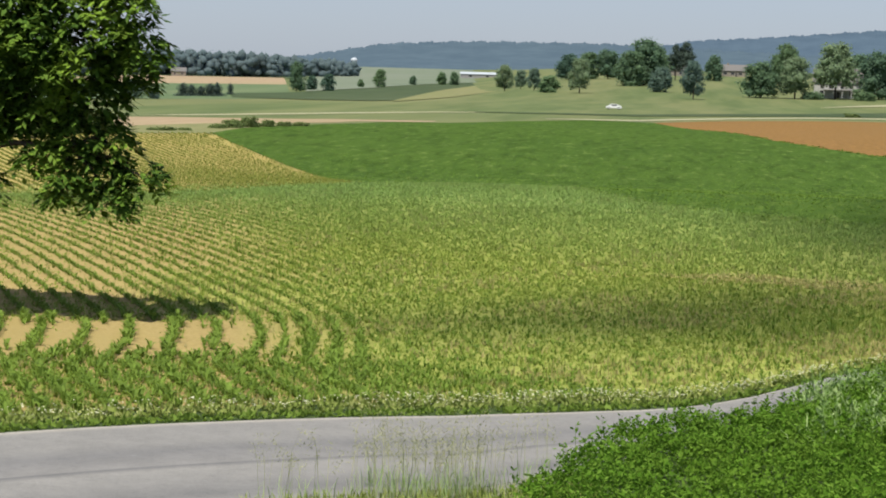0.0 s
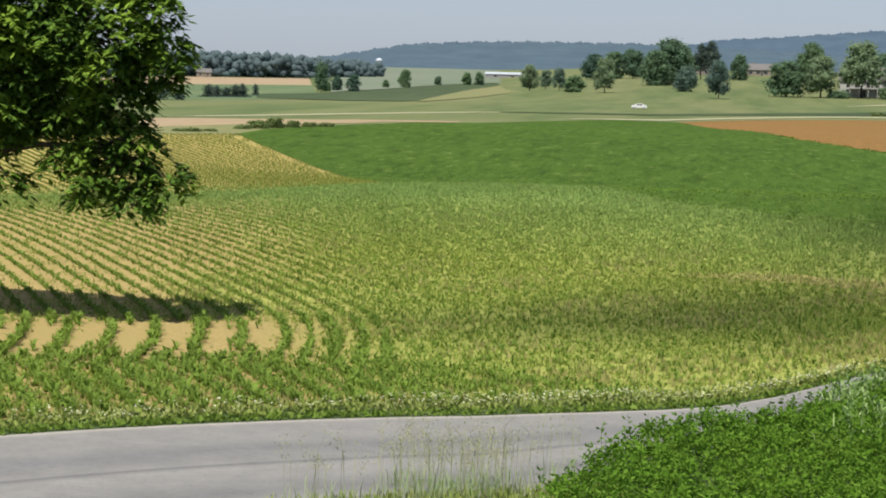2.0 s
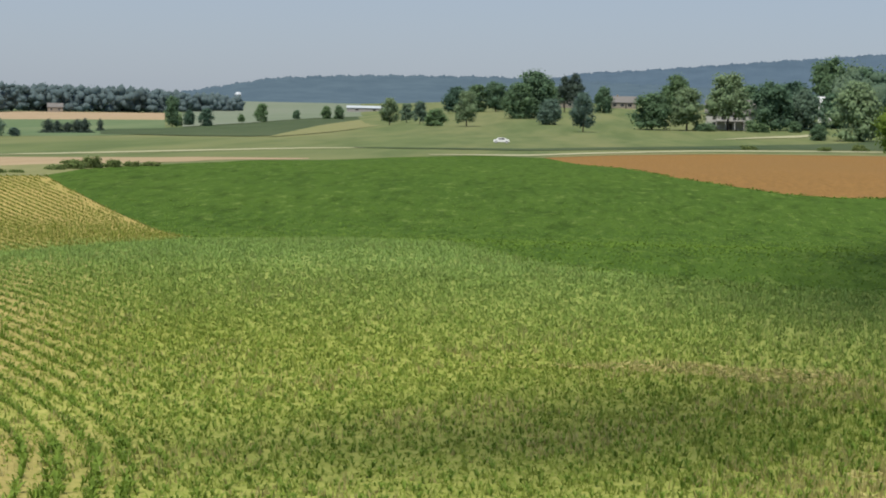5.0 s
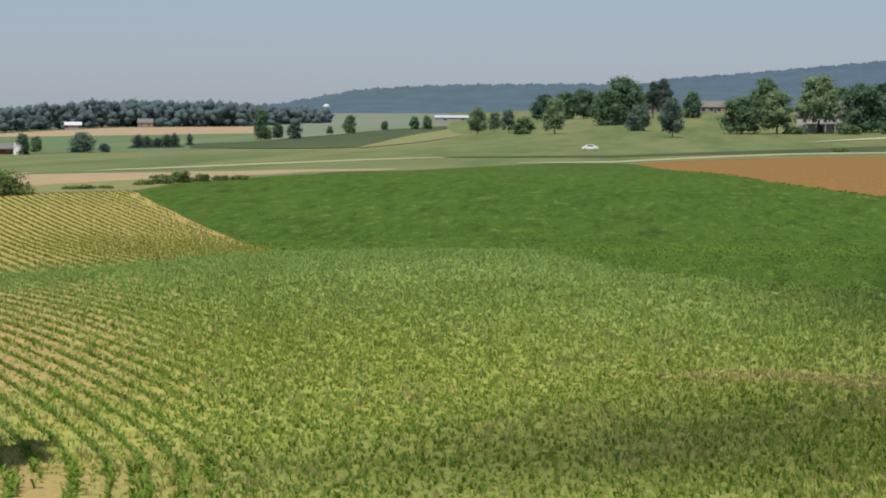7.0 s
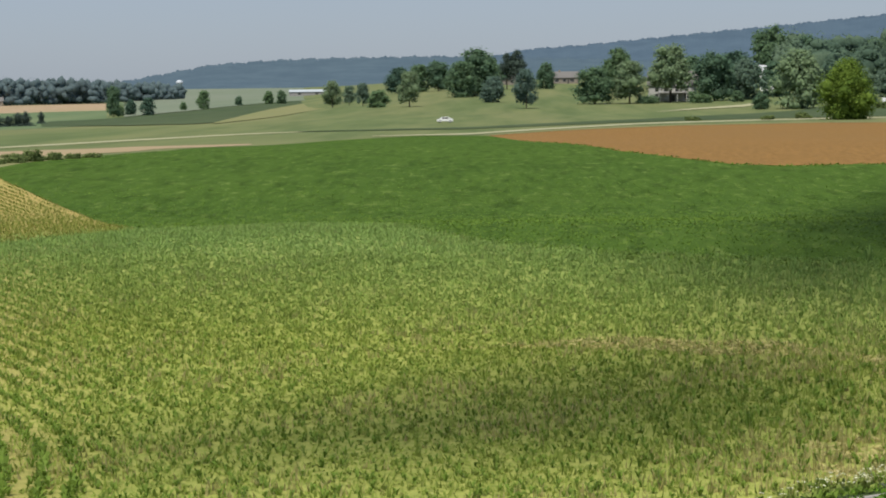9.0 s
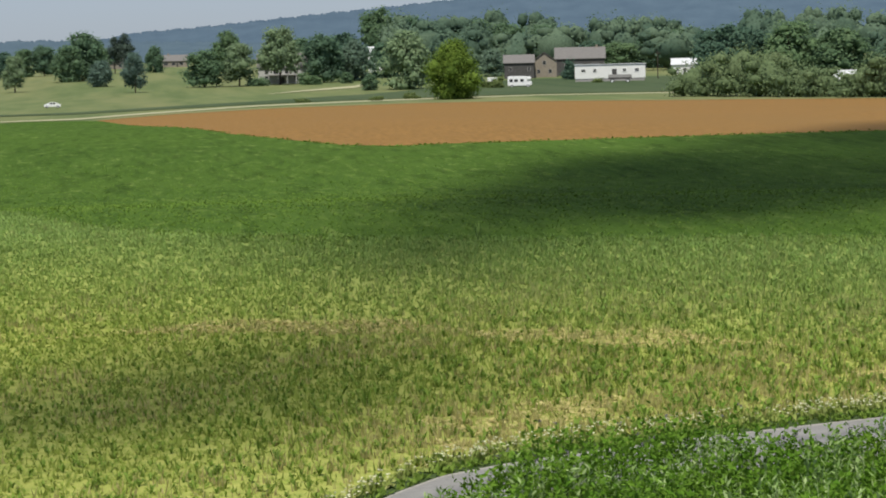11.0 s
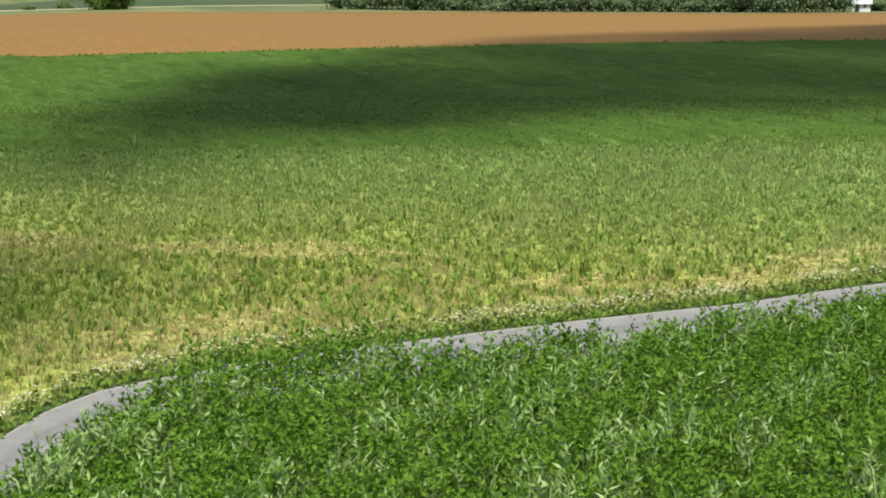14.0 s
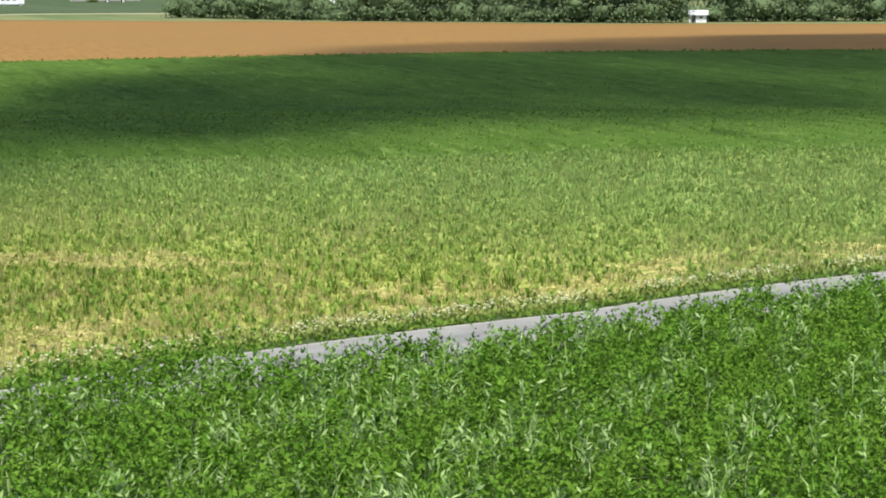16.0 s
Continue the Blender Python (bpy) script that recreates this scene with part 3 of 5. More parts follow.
bmesh.ops.create_icosphere(bm, subdivisions=1, radius=1)
BALL_V = np.array([tuple(v.co) for v in bm.verts])
BALL_F = np.array([[v.index for v in f.verts] for f in bm.faces])
bm.free()


def crown_cloud(blobs, n, size, seed, flat=0.0, core=0.72):
    """Leaf clumps over a set of (x, y, z, rx, rz) blobs: thousands of small lozenges."""
    g = np.random.default_rng(seed)
    b = np.array(blobs)
    w = b[:, 3] ** 2
    k = g.choice(len(b), n, p=w / w.sum())
    d = g.normal(size=(n, 3))
    d /= np.linalg.norm(d, axis=1)[:, None]
    d[:, 2] = np.where(d[:, 2] < -0.8, -d[:, 2], d[:, 2])
    rad = g.uniform(0.40, 1.55, n) ** 0.5
    p = b[k, :3] + d * rad[:, None] * b[k][:, [3, 3, 4]]
    ang = np.arctan2(d[:, 1], d[:, 0]) + g.normal(0, 0.5, n)
    pitch = np.arcsin(np.clip(d[:, 2], -1, 1)) - 1.57 + g.normal(0.15, 0.42, n) + flat      # leaves lie over the crown like shingles
    ln = size * g.uniform(0.6, 1.5, n)
    pieces = [leaflets(p, ang, pitch, ln, ln * g.uniform(0.6, 1.0, n), 0.7)]
    for x, y, z, rx, rz in b:      # the dense inner foliage of each clump
        lump = core * g.uniform(0.7, 1.2, (len(BALL_V), 1))
        pieces.append((BALL_V * lump * [rx, rx, rz] + [x, y, z], BALL_F))
    return joined(pieces)


def blobs_of(width, height, low, count, seed, taper=0.6):
    """Blobs that fill a crown of that width between low and height."""
    g = np.random.default_rng(seed)
    out = [(0, 0, (low + height) / 2, width * 0.30, (height - low) * 0.40)]
    for _ in range(count):
        s = g.uniform(0.05, 0.95)
        z = low + (height - low) * s
        wide = width / 2 * (1 - taper * abs(2 * s - 0.8) ** 1.6)
        a, q = g.uniform(0, 6.28), wide * g.uniform(0.35, 0.75)
        rr = width * g.uniform(0.08, 0.19)
        out.append((q * math.cos(a), q * math.sin(a), min(z, height - rr * 0.7), rr, rr * g.uniform(0.7, 1.0)))
    return out


def limb(bm, a, b, r0, r1, sides=6):
    """A tapered limb from a to b."""
    d = (Vector(b) - Vector(a))
    m = Matrix.Translation((Vector(a) + Vector(b)) / 2) @ d.to_track_quat("Z", "Y").to_matrix().to_4x4()
    bmesh.ops.create_cone(bm, cap_ends=True, segments=sides, radius1=r0, radius2=r1, depth=d.length, matrix=m)


def tree_model(name, width, height, low, blob_n, leaf_n, size, mat, label, seed, trunk_r=0.3, taper=0.6, cone=False, core=0.72):
    root = tagged(new(name), label, "tree")
    g = random.Random(seed)
    bm = bmesh.new()
    limb(bm, (0, 0, -0.3), (0.1, 0, height * 0.55), trunk_r, trunk_r * 0.45, 8)
    for _ in range(6):
        z, a = height * g.uniform(0.25, 0.5), g.uniform(0, 6.28)
        limb(bm, (0, 0, z), (width * 0.3 * math.cos(a), width * 0.3 * math.sin(a), z + height * g.uniform(0.15, 0.3)), trunk_r * 0.4, trunk_r * 0.12)
    part("trunk", bm, BARK, root)
    blobs = blobs_of(width, height, low, blob_n, seed, taper)
    if cone:
        blobs = [(0, 0, height * s, width * 0.5 * (1.03 - s) ** 0.55 * (0.8 + 0.25 * math.sin(9 * s + seed)), height * 0.1) for s in (0.06, 0.14, 0.23, 0.32, 0.42, 0.52, 0.62, 0.72, 0.82, 0.91)]
    part_mesh("crown", mesh_of("crown", *crown_cloud(blobs, leaf_n, size, seed, core=core), mat), root)
    return root


def far_tree(model, size, az, r, height, width, turn):
    """A copy of a model (of unit width and height given by size) at its place."""
    ob = copy_thing(model, Matrix.Translation(spot(az, r, -0.1)) @ Matrix.Rotation(turn, 4, "Z"))
    ob.scale = (width / size[0], width / size[0], height / size[1])
    return ob


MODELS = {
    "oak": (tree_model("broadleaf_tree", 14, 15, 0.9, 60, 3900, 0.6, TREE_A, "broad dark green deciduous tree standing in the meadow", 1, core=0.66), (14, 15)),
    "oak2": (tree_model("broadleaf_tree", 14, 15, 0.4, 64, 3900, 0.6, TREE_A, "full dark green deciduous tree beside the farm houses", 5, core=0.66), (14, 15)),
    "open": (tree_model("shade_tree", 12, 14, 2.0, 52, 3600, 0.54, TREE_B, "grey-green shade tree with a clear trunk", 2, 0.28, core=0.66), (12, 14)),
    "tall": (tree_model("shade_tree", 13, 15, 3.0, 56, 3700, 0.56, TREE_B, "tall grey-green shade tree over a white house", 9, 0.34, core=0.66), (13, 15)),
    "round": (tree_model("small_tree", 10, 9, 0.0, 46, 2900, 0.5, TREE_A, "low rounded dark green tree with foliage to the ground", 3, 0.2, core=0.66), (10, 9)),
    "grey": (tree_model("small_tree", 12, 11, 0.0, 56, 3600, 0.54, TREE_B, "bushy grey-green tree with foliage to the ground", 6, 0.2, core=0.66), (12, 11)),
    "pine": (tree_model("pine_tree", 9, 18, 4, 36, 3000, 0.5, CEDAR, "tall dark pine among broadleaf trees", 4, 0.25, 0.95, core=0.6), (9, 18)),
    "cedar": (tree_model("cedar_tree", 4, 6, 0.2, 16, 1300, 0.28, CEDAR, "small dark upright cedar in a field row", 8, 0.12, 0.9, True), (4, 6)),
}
TREES_LEFT = [
    ("oak", -10.81, 663, 10.1, 5.9), ("oak", -10.37, 693, 5.4, 4.4), ("oak2", -9.92, 688, 5.8, 6.0), ("round", -10.62, 690, 3.0, 3.2), ("round", -8.99, 803, 3.3, 3.4), ("oak2", -8.46, 828, 7.3, 6.5),
    ("round", -7.53, 954, 4.2, 4.5), ("round", -6.74, 1000, 6.1, 6.0), ("round", -6.40, 1000, 6.3, 6.0),
    ("cedar", -14.05, 507, 3.5, 5.0), ("cedar", -13.82, 512, 3.2, 4.6), ("cedar", -13.55, 516, 2.7, 4.8), ("cedar", -13.30, 516, 3.5, 5.2), ("cedar", -13.10, 520, 3.7, 4.6), ("cedar", -12.70, 555, 3.4, 2.8),
    ("grey", -15.53, 453, 4.2, 6.9), ("grey", -14.94, 453, 1.9, 3.3), ("round", -17.06, 428, 4.2, 3.6), ("oak", -16.7, 455, 3.6, 3.2),
]
TREES_MIDDLE = [
    ("open", -5.05, 784, 10.0, 7.4), ("open", -4.60, 839, 7.5, 6.2), ("open", -4.24, 789, 8.5, 6.0), ("round", -3.82, 748, 6.0, 8.6), ("open", -3.00, 732, 11.9, 9.2),
    ("oak", -3.28, 1000, 12.8, 13.8), ("oak2", -2.76, 1000, 12.6, 13.8), ("oak", -2.23, 1000, 14.2, 13.5), ("oak", -1.25, 871, 19.8, 20.5), ("oak2", -1.63, 854, 14.2, 14.5),
    ("pine", -0.40, 1000, 17.0, 9.0), ("pine", -0.12, 1000, 18.5, 9.0), ("grey", -0.78, 769, 9.0, 10.0), ("open", 0.11, 686, 12.6, 8.0), ("round", 0.64, 1000, 12.2, 9.6), ("oak2", -0.9, 880, 15.0, 13.0),
]
TREES_RIGHT = [
    ("oak", 1.93, 730, 13.0, 14.6), ("open", 2.85, 731, 14.2, 13.6), ("oak", 2.53, 1000, 19.2, 15.5), ("tall", 3.93, 739, 19.6, 16.4), ("oak", 5.09, 754, 17.6, 16.0),
    ("grey", 5.94, 764, 14.0, 14.0), ("oak", 6.55, 1000, 28.4, 21.0), ("grey", 7.27, 652, 17.4, 16.6), ("round", 6.31, 650, 4.9, 5.8), ("oak", 5.6, 1000, 17, 20), ("oak", 4.5, 1000, 15, 18),
    ("oak2", 7.53, 1000, 22.8, 20.0), ("oak", 8.26, 1000, 21.2, 19.0), ("oak2", 9.13, 1000, 21.4, 20.0), ("oak", 10.0, 1000, 20.0, 20.0), ("oak2", 11.0, 900, 18, 20), ("round", 5.69, 736, 3.9, 5.0), ("oak2", 6.7, 800, 13, 14), ("grey", 8.9, 700, 11, 13),
]
TREES_VILLAGE = [
    ("oak", 15.66, 560, 16.5, 18.0), ("oak2", 17.45, 560, 16.4, 17.0), ("oak", 16.35, 570, 16.0, 15.0), ("oak", 18.64, 560, 15.0, 18.0), ("oak2", 13.71, 860, 11.5, 19.0), ("oak", 12.96, 850, 11.0, 18.0), ("oak", 14.5, 850, 11.5, 17),
    ("oak2", 20.41, 560, 13.5, 18.0), ("oak", 12.2, 900, 11.5, 16), ("oak2", 13.4, 950, 15, 20), ("oak", 14.7, 950, 16, 20), ("round", 12.3, 790, 5.5, 8), ("oak2", 11.4, 1000, 15, 16), ("oak2", 22.3, 600, 15, 20), ("oak", 24.5, 600, 15, 20), ("grey", 9.55, 780, 9.5, 12),
    ("oak2", 10.1, 900, 12, 14),
]
count = 0
for rows, group in ((TREES_LEFT, "trees across the distant fields"), (TREES_MIDDLE, "trees on the meadow rise"), (TREES_RIGHT, "trees round the farm houses"), (TREES_VILLAGE, "trees behind the farm buildings")):
    for kind, a, d, h, w in rows:
        count += 1
        model, size = MODELS[kind]
        tagged(far_tree(model, size, a, d, h, w * (1.0 if a < -5.5 else 1.12), count * 1.9), group=group)
# the models themselves stand as trees in the far village wood
for j, (model, size) in enumerate(MODELS.values()):
    model.matrix_basis = Matrix.Translation(spot(26.5 + j * 1.3, 640 + 14 * (j % 3), -0.1))
    tagged(model, group="trees behind the farm buildings")

bright = tree_model("round_bush_tree", 14.0, 12.6, 0.3, 90, 17000, 0.34, TREE_C, "large bright yellow-green rounded tree at the field edge", 11, 0.25, 0.75, core=0.6)
bright.matrix_basis = Matrix.Translation(spot(8.55, 466, -0.2))


def hedge(name, rows, mat, leaf_n, size, label, seed):
    """A row of shrubs grown together: (azimuth, distance, height, width) rows."""
    g = np.random.default_rng(seed)
    pieces = []
    for k, (a, d, h, w) in enumerate(rows):
        c = np.array(spot(a, d))
        bl = [(0, 0, h * 0.45, w * 0.5, h * 0.5), (-0.25 * w, 0, h * 0.2, w * 0.4, h * 0.24), (0.25 * w, 0, h * 0.2, w * 0.4, h * 0.24)] + [(g.uniform(-0.5, 0.5) * w, g.uniform(-0.3, 0.3) * w, h * g.uniform(0.2, 0.85), w * g.uniform(0.15, 0.28), h * g.uniform(0.12, 0.2)) for _ in range(14)]
        v, f = crown_cloud(bl, leaf_n, size * 1.1, seed + k, core=0.78)
        v[:, 2] = np.maximum(v[:, 2], 0)
        pieces.append((v + c, f))
    return stuff(name, pieces, mat, label, "hedge")


hedge("hedgerow", [(14.9, 436, 7.0, 9), (15.5, 430, 8.4, 9), (16.2, 422, 9.9, 9), (16.9, 414, 9.0, 9), (17.6, 406, 6.6, 8), (18.3, 400, 5.6, 7)], HEDGE, 2500, 0.36, "tall grey-green hedgerow of shrubs beyond the ploughed field", 31)
hedge("hedgerow", [(19.3 + 0.62 * k, 390 - 2.4 * k, (5.6, 8.2, 9.0, 9.4, 9.3, 9.6, 9.1, 9.5)[k % 8] if k else 5.4, 8.5) for k in range(14)], HEDGE, 2500, 0.36, "tall grey-green hedgerow of shrubs beyond the ploughed field", 51)
hedge("hedgerow", [(28.95 + 0.7 * k, 368, (5.5, 7.5, 8.5, 9)[min(k, 3)], 8.5) for k in range(8)], HEDGE, 2500, 0.36, "dark green hedgerow of shrubs beyond the ploughed field", 81)
hedge("field_bushes", [(-20.0 + 0.62 * k, 187 + k, (2.8, 3.2, 3.0, 2.6, 2.2)[k % 5], 3.8) for k in range(5)], BRUSH, 3000, 0.2, "dense dark green thicket at the field corner", 101)
hedge("field_bushes", [(-13.9 + 0.5 * k, 206 + 2 * k, (0.5, 0.9, 1.2, 0.8, 0.55)[k % 5], (1.6, 1.9, 1.7, 1.3, 1.1)[k % 5]) for k in range(6)], BRUSH, 1100, 0.15, "low green brush along the tan stubble field", 121)
hedge("field_bushes", [(-15.75, 199, 0.35, 1.6), (-15.45, 199, 0.42, 1.4), (-14.9, 200, 0.3, 1.2)], BRUSH, 800, 0.15, "low green brush along the tan stubble field", 131)
hedge("roadside_bush", [(4.5, 471, 1.0, 2.6), (4.62, 471, 0.7, 1.6)], BRUSH, 500, 0.22, "low dark bush beside the far road", 141)
hedge("roadside_bush", [(6.46, 470, 1.1, 2.4)], BRUSH, 500, 0.22, "low dark bush beside the far road", 151)
hedge("roadside_bush", [(7.33, 482, 1.6, 2.4), (7.5, 482, 1.0, 2.0)], BRUSH, 600, 0.22, "low dark bush beside the far road", 161)
hedge("yard_shrub", [(3.42, 727, 3.4, 4.4), (3.2, 728, 2.6, 3.4)], TREE_A, 900, 0.36, "dark shrubs beside the farm house", 201)
hedge("yard_shrub", [(4.62, 727, 4.2, 4.6), (4.85, 728, 3.0, 3.6)], TREE_A, 900, 0.36, "dark shrubs beside the farm house", 211)
hedge("yard_shrub", [(9.64, 632, 3.4, 4.4), (9.4, 634, 2.4, 2.6)], BRUSH, 900, 0.3, "rounded shrub before the barn yard", 171)
hedge("yard_shrub", [(11.62, 712, 7.5, 5.0), (11.75, 712, 5.5, 4.0)], TREE_A, 1200, 0.36, "dark shrubs beside the mobile home", 181)
hedge("yard_shrub", [(12.35, 668, 1.8, 3.0)], BRUSH, 500, 0.26, "low shrub before the mobile home", 191)
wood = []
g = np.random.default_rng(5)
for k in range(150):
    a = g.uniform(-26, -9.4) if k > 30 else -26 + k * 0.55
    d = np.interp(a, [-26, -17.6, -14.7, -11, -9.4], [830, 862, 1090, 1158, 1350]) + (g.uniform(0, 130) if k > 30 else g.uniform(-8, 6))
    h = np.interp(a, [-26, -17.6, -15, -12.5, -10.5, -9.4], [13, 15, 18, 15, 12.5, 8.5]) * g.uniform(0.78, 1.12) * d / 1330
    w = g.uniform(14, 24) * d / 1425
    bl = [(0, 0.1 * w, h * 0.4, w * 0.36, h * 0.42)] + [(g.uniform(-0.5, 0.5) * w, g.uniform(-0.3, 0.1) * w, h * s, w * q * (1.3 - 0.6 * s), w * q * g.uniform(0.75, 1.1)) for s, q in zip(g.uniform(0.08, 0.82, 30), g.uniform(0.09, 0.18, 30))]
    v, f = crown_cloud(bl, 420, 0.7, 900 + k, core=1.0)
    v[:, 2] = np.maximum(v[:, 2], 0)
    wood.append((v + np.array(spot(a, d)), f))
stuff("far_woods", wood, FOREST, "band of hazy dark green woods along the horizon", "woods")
wood = []
for k in range(90):
    a, d = g.uniform(7, 40), g.uniform(760, 1100)
    h, w = g.uniform(16, 24) * d / 1000, g.uniform(16, 26)
    bl = [(0, 0, h * 0.45, w * 0.5, h * 0.55)] + [(g.uniform(-0.4, 0.4) * w, 0, h * g.uniform(0.4, 0.85), w * g.uniform(0.12, 0.25), h * 0.2) for _ in range(16)]
    v, f = crown_cloud(bl, 480, 1.1, 1200 + k, core=0.85)
    v[:, 2] = np.maximum(v[:, 2], 0)
    wood.append((v + np.array(spot(a, d)), f))
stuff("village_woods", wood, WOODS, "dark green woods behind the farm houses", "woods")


# ---------------------------------------------------------------- buildings and vehicles
def box(bm, x0, y0, z0, x1, y1, z1, bevel=0.0):
    m = Matrix.Translation(((x0 + x1) / 2, (y0 + y1) / 2, (z0 + z1) / 2)) @ Matrix.Diagonal((x1 - x0, y1 - y0, z1 - z0, 1))
    made = bmesh.ops.create_cube(bm, size=1, matrix=m)
    if bevel:
        es = list({e for v in made["verts"] for e in v.link_edges})
        bmesh.ops.bevel(bm, geom=es, offset=bevel, segments=2, affect="EDGES")


def boxed(*args, **kw):
    bm = bmesh.new()
    box(bm, *args, **kw)
    return bm


def gable(w, d, eave, ridge, along_x=True):
    """Walls with two gables, as one mesh, standing on z = 0."""
    bm = bmesh.new()
    if along_x:
        pts = [(-w / 2, -d / 2), (w / 2, -d / 2), (w / 2, d / 2), (-w / 2, d / 2)]
        vs = [bm.verts.new((x, y, z)) for z in (-0.3, eave) for x, y in pts]
        a, b = bm.verts.new((-w / 2, 0, ridge)), bm.verts.new((w / 2, 0, ridge))
        fs = [(vs[0], vs[1], vs[5], vs[4]), (vs[2], vs[3], vs[7], vs[6]), (vs[1], vs[2], vs[6], b, vs[5]), (vs[3], vs[0], vs[4], a, vs[7]), (vs[4], vs[5], b, a), (vs[6], vs[7], a, b)]
    else:
        pts = [(-w / 2, -d / 2), (w / 2, -d / 2), (w / 2, d / 2), (-w / 2, d / 2)]
        vs = [bm.verts.new((x, y, z)) for z in (-0.3, eave) for x, y in pts]
        a, b = bm.verts.new((0, -d / 2, ridge)), bm.verts.new((0, d / 2, ridge))
        fs = [(vs[0], vs[1], vs[5], a, vs[4]), (vs[2], vs[3], vs[7], b, vs[6]), (vs[1], vs[2], vs[6], vs[5]), (vs[3], vs[0], vs[4], vs[7]), (vs[5], vs[6], b, a), (vs[7], vs[4], a, b)]
    for q in fs:
        bm.faces.new(q)
    return bm


def roof_mesh(w, d, eave, ridge, along_x=True, over=0.4, thick=0.18):
    bm = bmesh.new()
    if along_x:
        k = (ridge - eave) / (d / 2)
        prof = [(-d / 2 - over, eave - over * k), (0, ridge), (d / 2 + over, eave - over * k)]
        pts = [[(x, y, z + t) for y, z in prof] for x in (-w / 2 - over, w / 2 + over) for t in (0.02, thick)]
    else:
        k = (ridge - eave) / (w / 2)
        prof = [(-w / 2 - over, eave - over * k), (0, ridge), (w / 2 + over, eave - over * k)]
        pts = [[(y, x, z + t) for y, z in prof] for x in (-d / 2 - over, d / 2 + over) for t in (0.02, thick)]
    v = [[bm.verts.new(p) for p in row] for row in pts]
    for j in (0, 1):
        bm.faces.new((v[0][j], v[0][j + 1], v[2][j + 1], v[2][j]))
        bm.faces.new((v[1][j], v[3][j], v[3][j + 1], v[1][j + 1]))
        bm.faces.new((v[0][j], v[1][j], v[1][j + 1], v[0][j + 1]))
        bm.faces.new((v[2][j], v[2][j + 1], v[3][j + 1], v[3][j]))
    for j in (0, 2):
        bm.faces.new((v[0][j], v[2][j], v[3][j], v[1][j]))
    bmesh.ops.recalc_face_normals(bm, faces=bm.faces)
    return bm


def window_part(parent, x, y, z, w, h, frame_mat=WHITEWALL):
    """A window on a front that faces -y."""
    bm = bmesh.new()
    t = 0.12
    box(bm, x - w / 2 - t, y - 0.08, z - t, x - w / 2, y + 0.02, z + h + t)
    box(bm, x + w / 2, y - 0.08, z - t, x + w / 2 + t, y + 0.02, z + h + t)
    box(bm, x - w / 2, y - 0.08, z + h, x + w / 2, y + 0.02, z + h + t)
    box(bm, x - w / 2, y - 0.08, z - t, x + w / 2, y + 0.02, z)
    box(bm, x - w / 2, y - 0.06, z + h * 0.48, x + w / 2, y + 0.02, z + h * 0.54)
    fr = part("window", bm, frame_mat, parent)
    part("pane", boxed(x - w / 2, y - 0.03, z, x + w / 2, y + 0.01, z + h), WINDOWGLASS, fr)


def house(name, w, d, eave, ridge, along_x, wall, roof, wins, label, doors=(), chimney=None, category="house"):
    root = tagged(new(name), label, category)
    part("wall", gable(w, d, eave, ridge, along_x), wall, root)
    rf = part("roof", roof_mesh(w, d, eave, ridge, along_x), roof, root)
    for x, z, ww, hh in wins:
        window_part(root, x, -d / 2, z, ww, hh, WHITEWALL if wall is WHITEWALL else GREYWALL)
    for x, ww, hh in doors:
        part("door", boxed(x - ww / 2, -d / 2 - 0.06, -0.1, x + ww / 2, -d / 2 + 0.02, hh), DARKWALL, root)
    if chimney:
        part("chimney", boxed(chimney - 0.45, -0.4, ridge - 1.2, chimney + 0.45, 0.4, ridge + 0.9), BRICKWALL, rf)
    return root


def set_down(ob, az, r, turn=0.0, lift=0.0):
    ob.matrix_basis = Matrix.Translation(spot(az, r, lift)) @ Matrix.Rotation(radians(-az + turn), 4, "Z")
    return ob


hs = house("farm_house", 17, 10, 5.6, 10.2, True, SHADEDWALL, GREYROOF, [(-5.5, 3.4, 1.1, 1.6), (-2.5, 3.4, 1.1, 1.6), (1.5, 3.4, 1.1, 1.6), (4.8, 3.4, 1.1, 1.6), (-5.5, 0.9, 1.3, 1.6), (4.8, 0.9, 1.3, 1.6)], "white two-storey farm house toned down for tree shade, grey roof, behind trees", [(0.2, 1.1, 2.1)], 5)
part("porch_roof", boxed(-5, -7.5, 2.7, 5, -5.0, 2.9), GREYROOF, hs)
for x in (-4.8, -1.6, 1.6, 4.8):
    part("porch_post", boxed(x - 0.12, -7.4, -0.2, x + 0.12, -7.16, 2.72), SHADEDWALL, hs)
set_down(hs, 3.99, 760)
set_down(house("ranch_house", 12, 8, 3.0, 5.4, True, BRICKWALL, GREYROOF, [(-3, 1, 1.6, 1.2), (3, 1, 1.6, 1.2)], "low tan house with grey roof on the meadow rise", [(0, 1, 2.1)]), -0.44, 1120, 8)
set_down(house("ranch_house", 14, 8, 3.2, 6.2, True, BRICKWALL, GREYROOF, [(-4, 1, 2, 1.3), (0, 1, 2, 1.3), (4, 1, 2, 1.3)], "long low brick house with grey roof on the meadow rise", [(2, 1, 2.1)], -3), 1.15, 1140, -5)
set_down(house("barn", 10.2, 9, 5.4, 8.0, True, DARKWALL, GREYROOF, [(-3, 2.6, 0.9, 1.1), (3.4, 2.6, 0.9, 1.1)], "dark weathered barn with a grey roof", [(1.0, 3.2, 3.4)], category="barn"), 10.28, 748)
set_down(house("barn", 8.6, 12, 5.6, 8.6, False, BRICKWALL, GREYROOF, [(0, 4.4, 1.0, 1.2), (-2, 1.4, 1, 1.2), (2, 1.4, 1, 1.2)], "tan gabled farm building beside the barn", category="barn"), 10.95, 758)
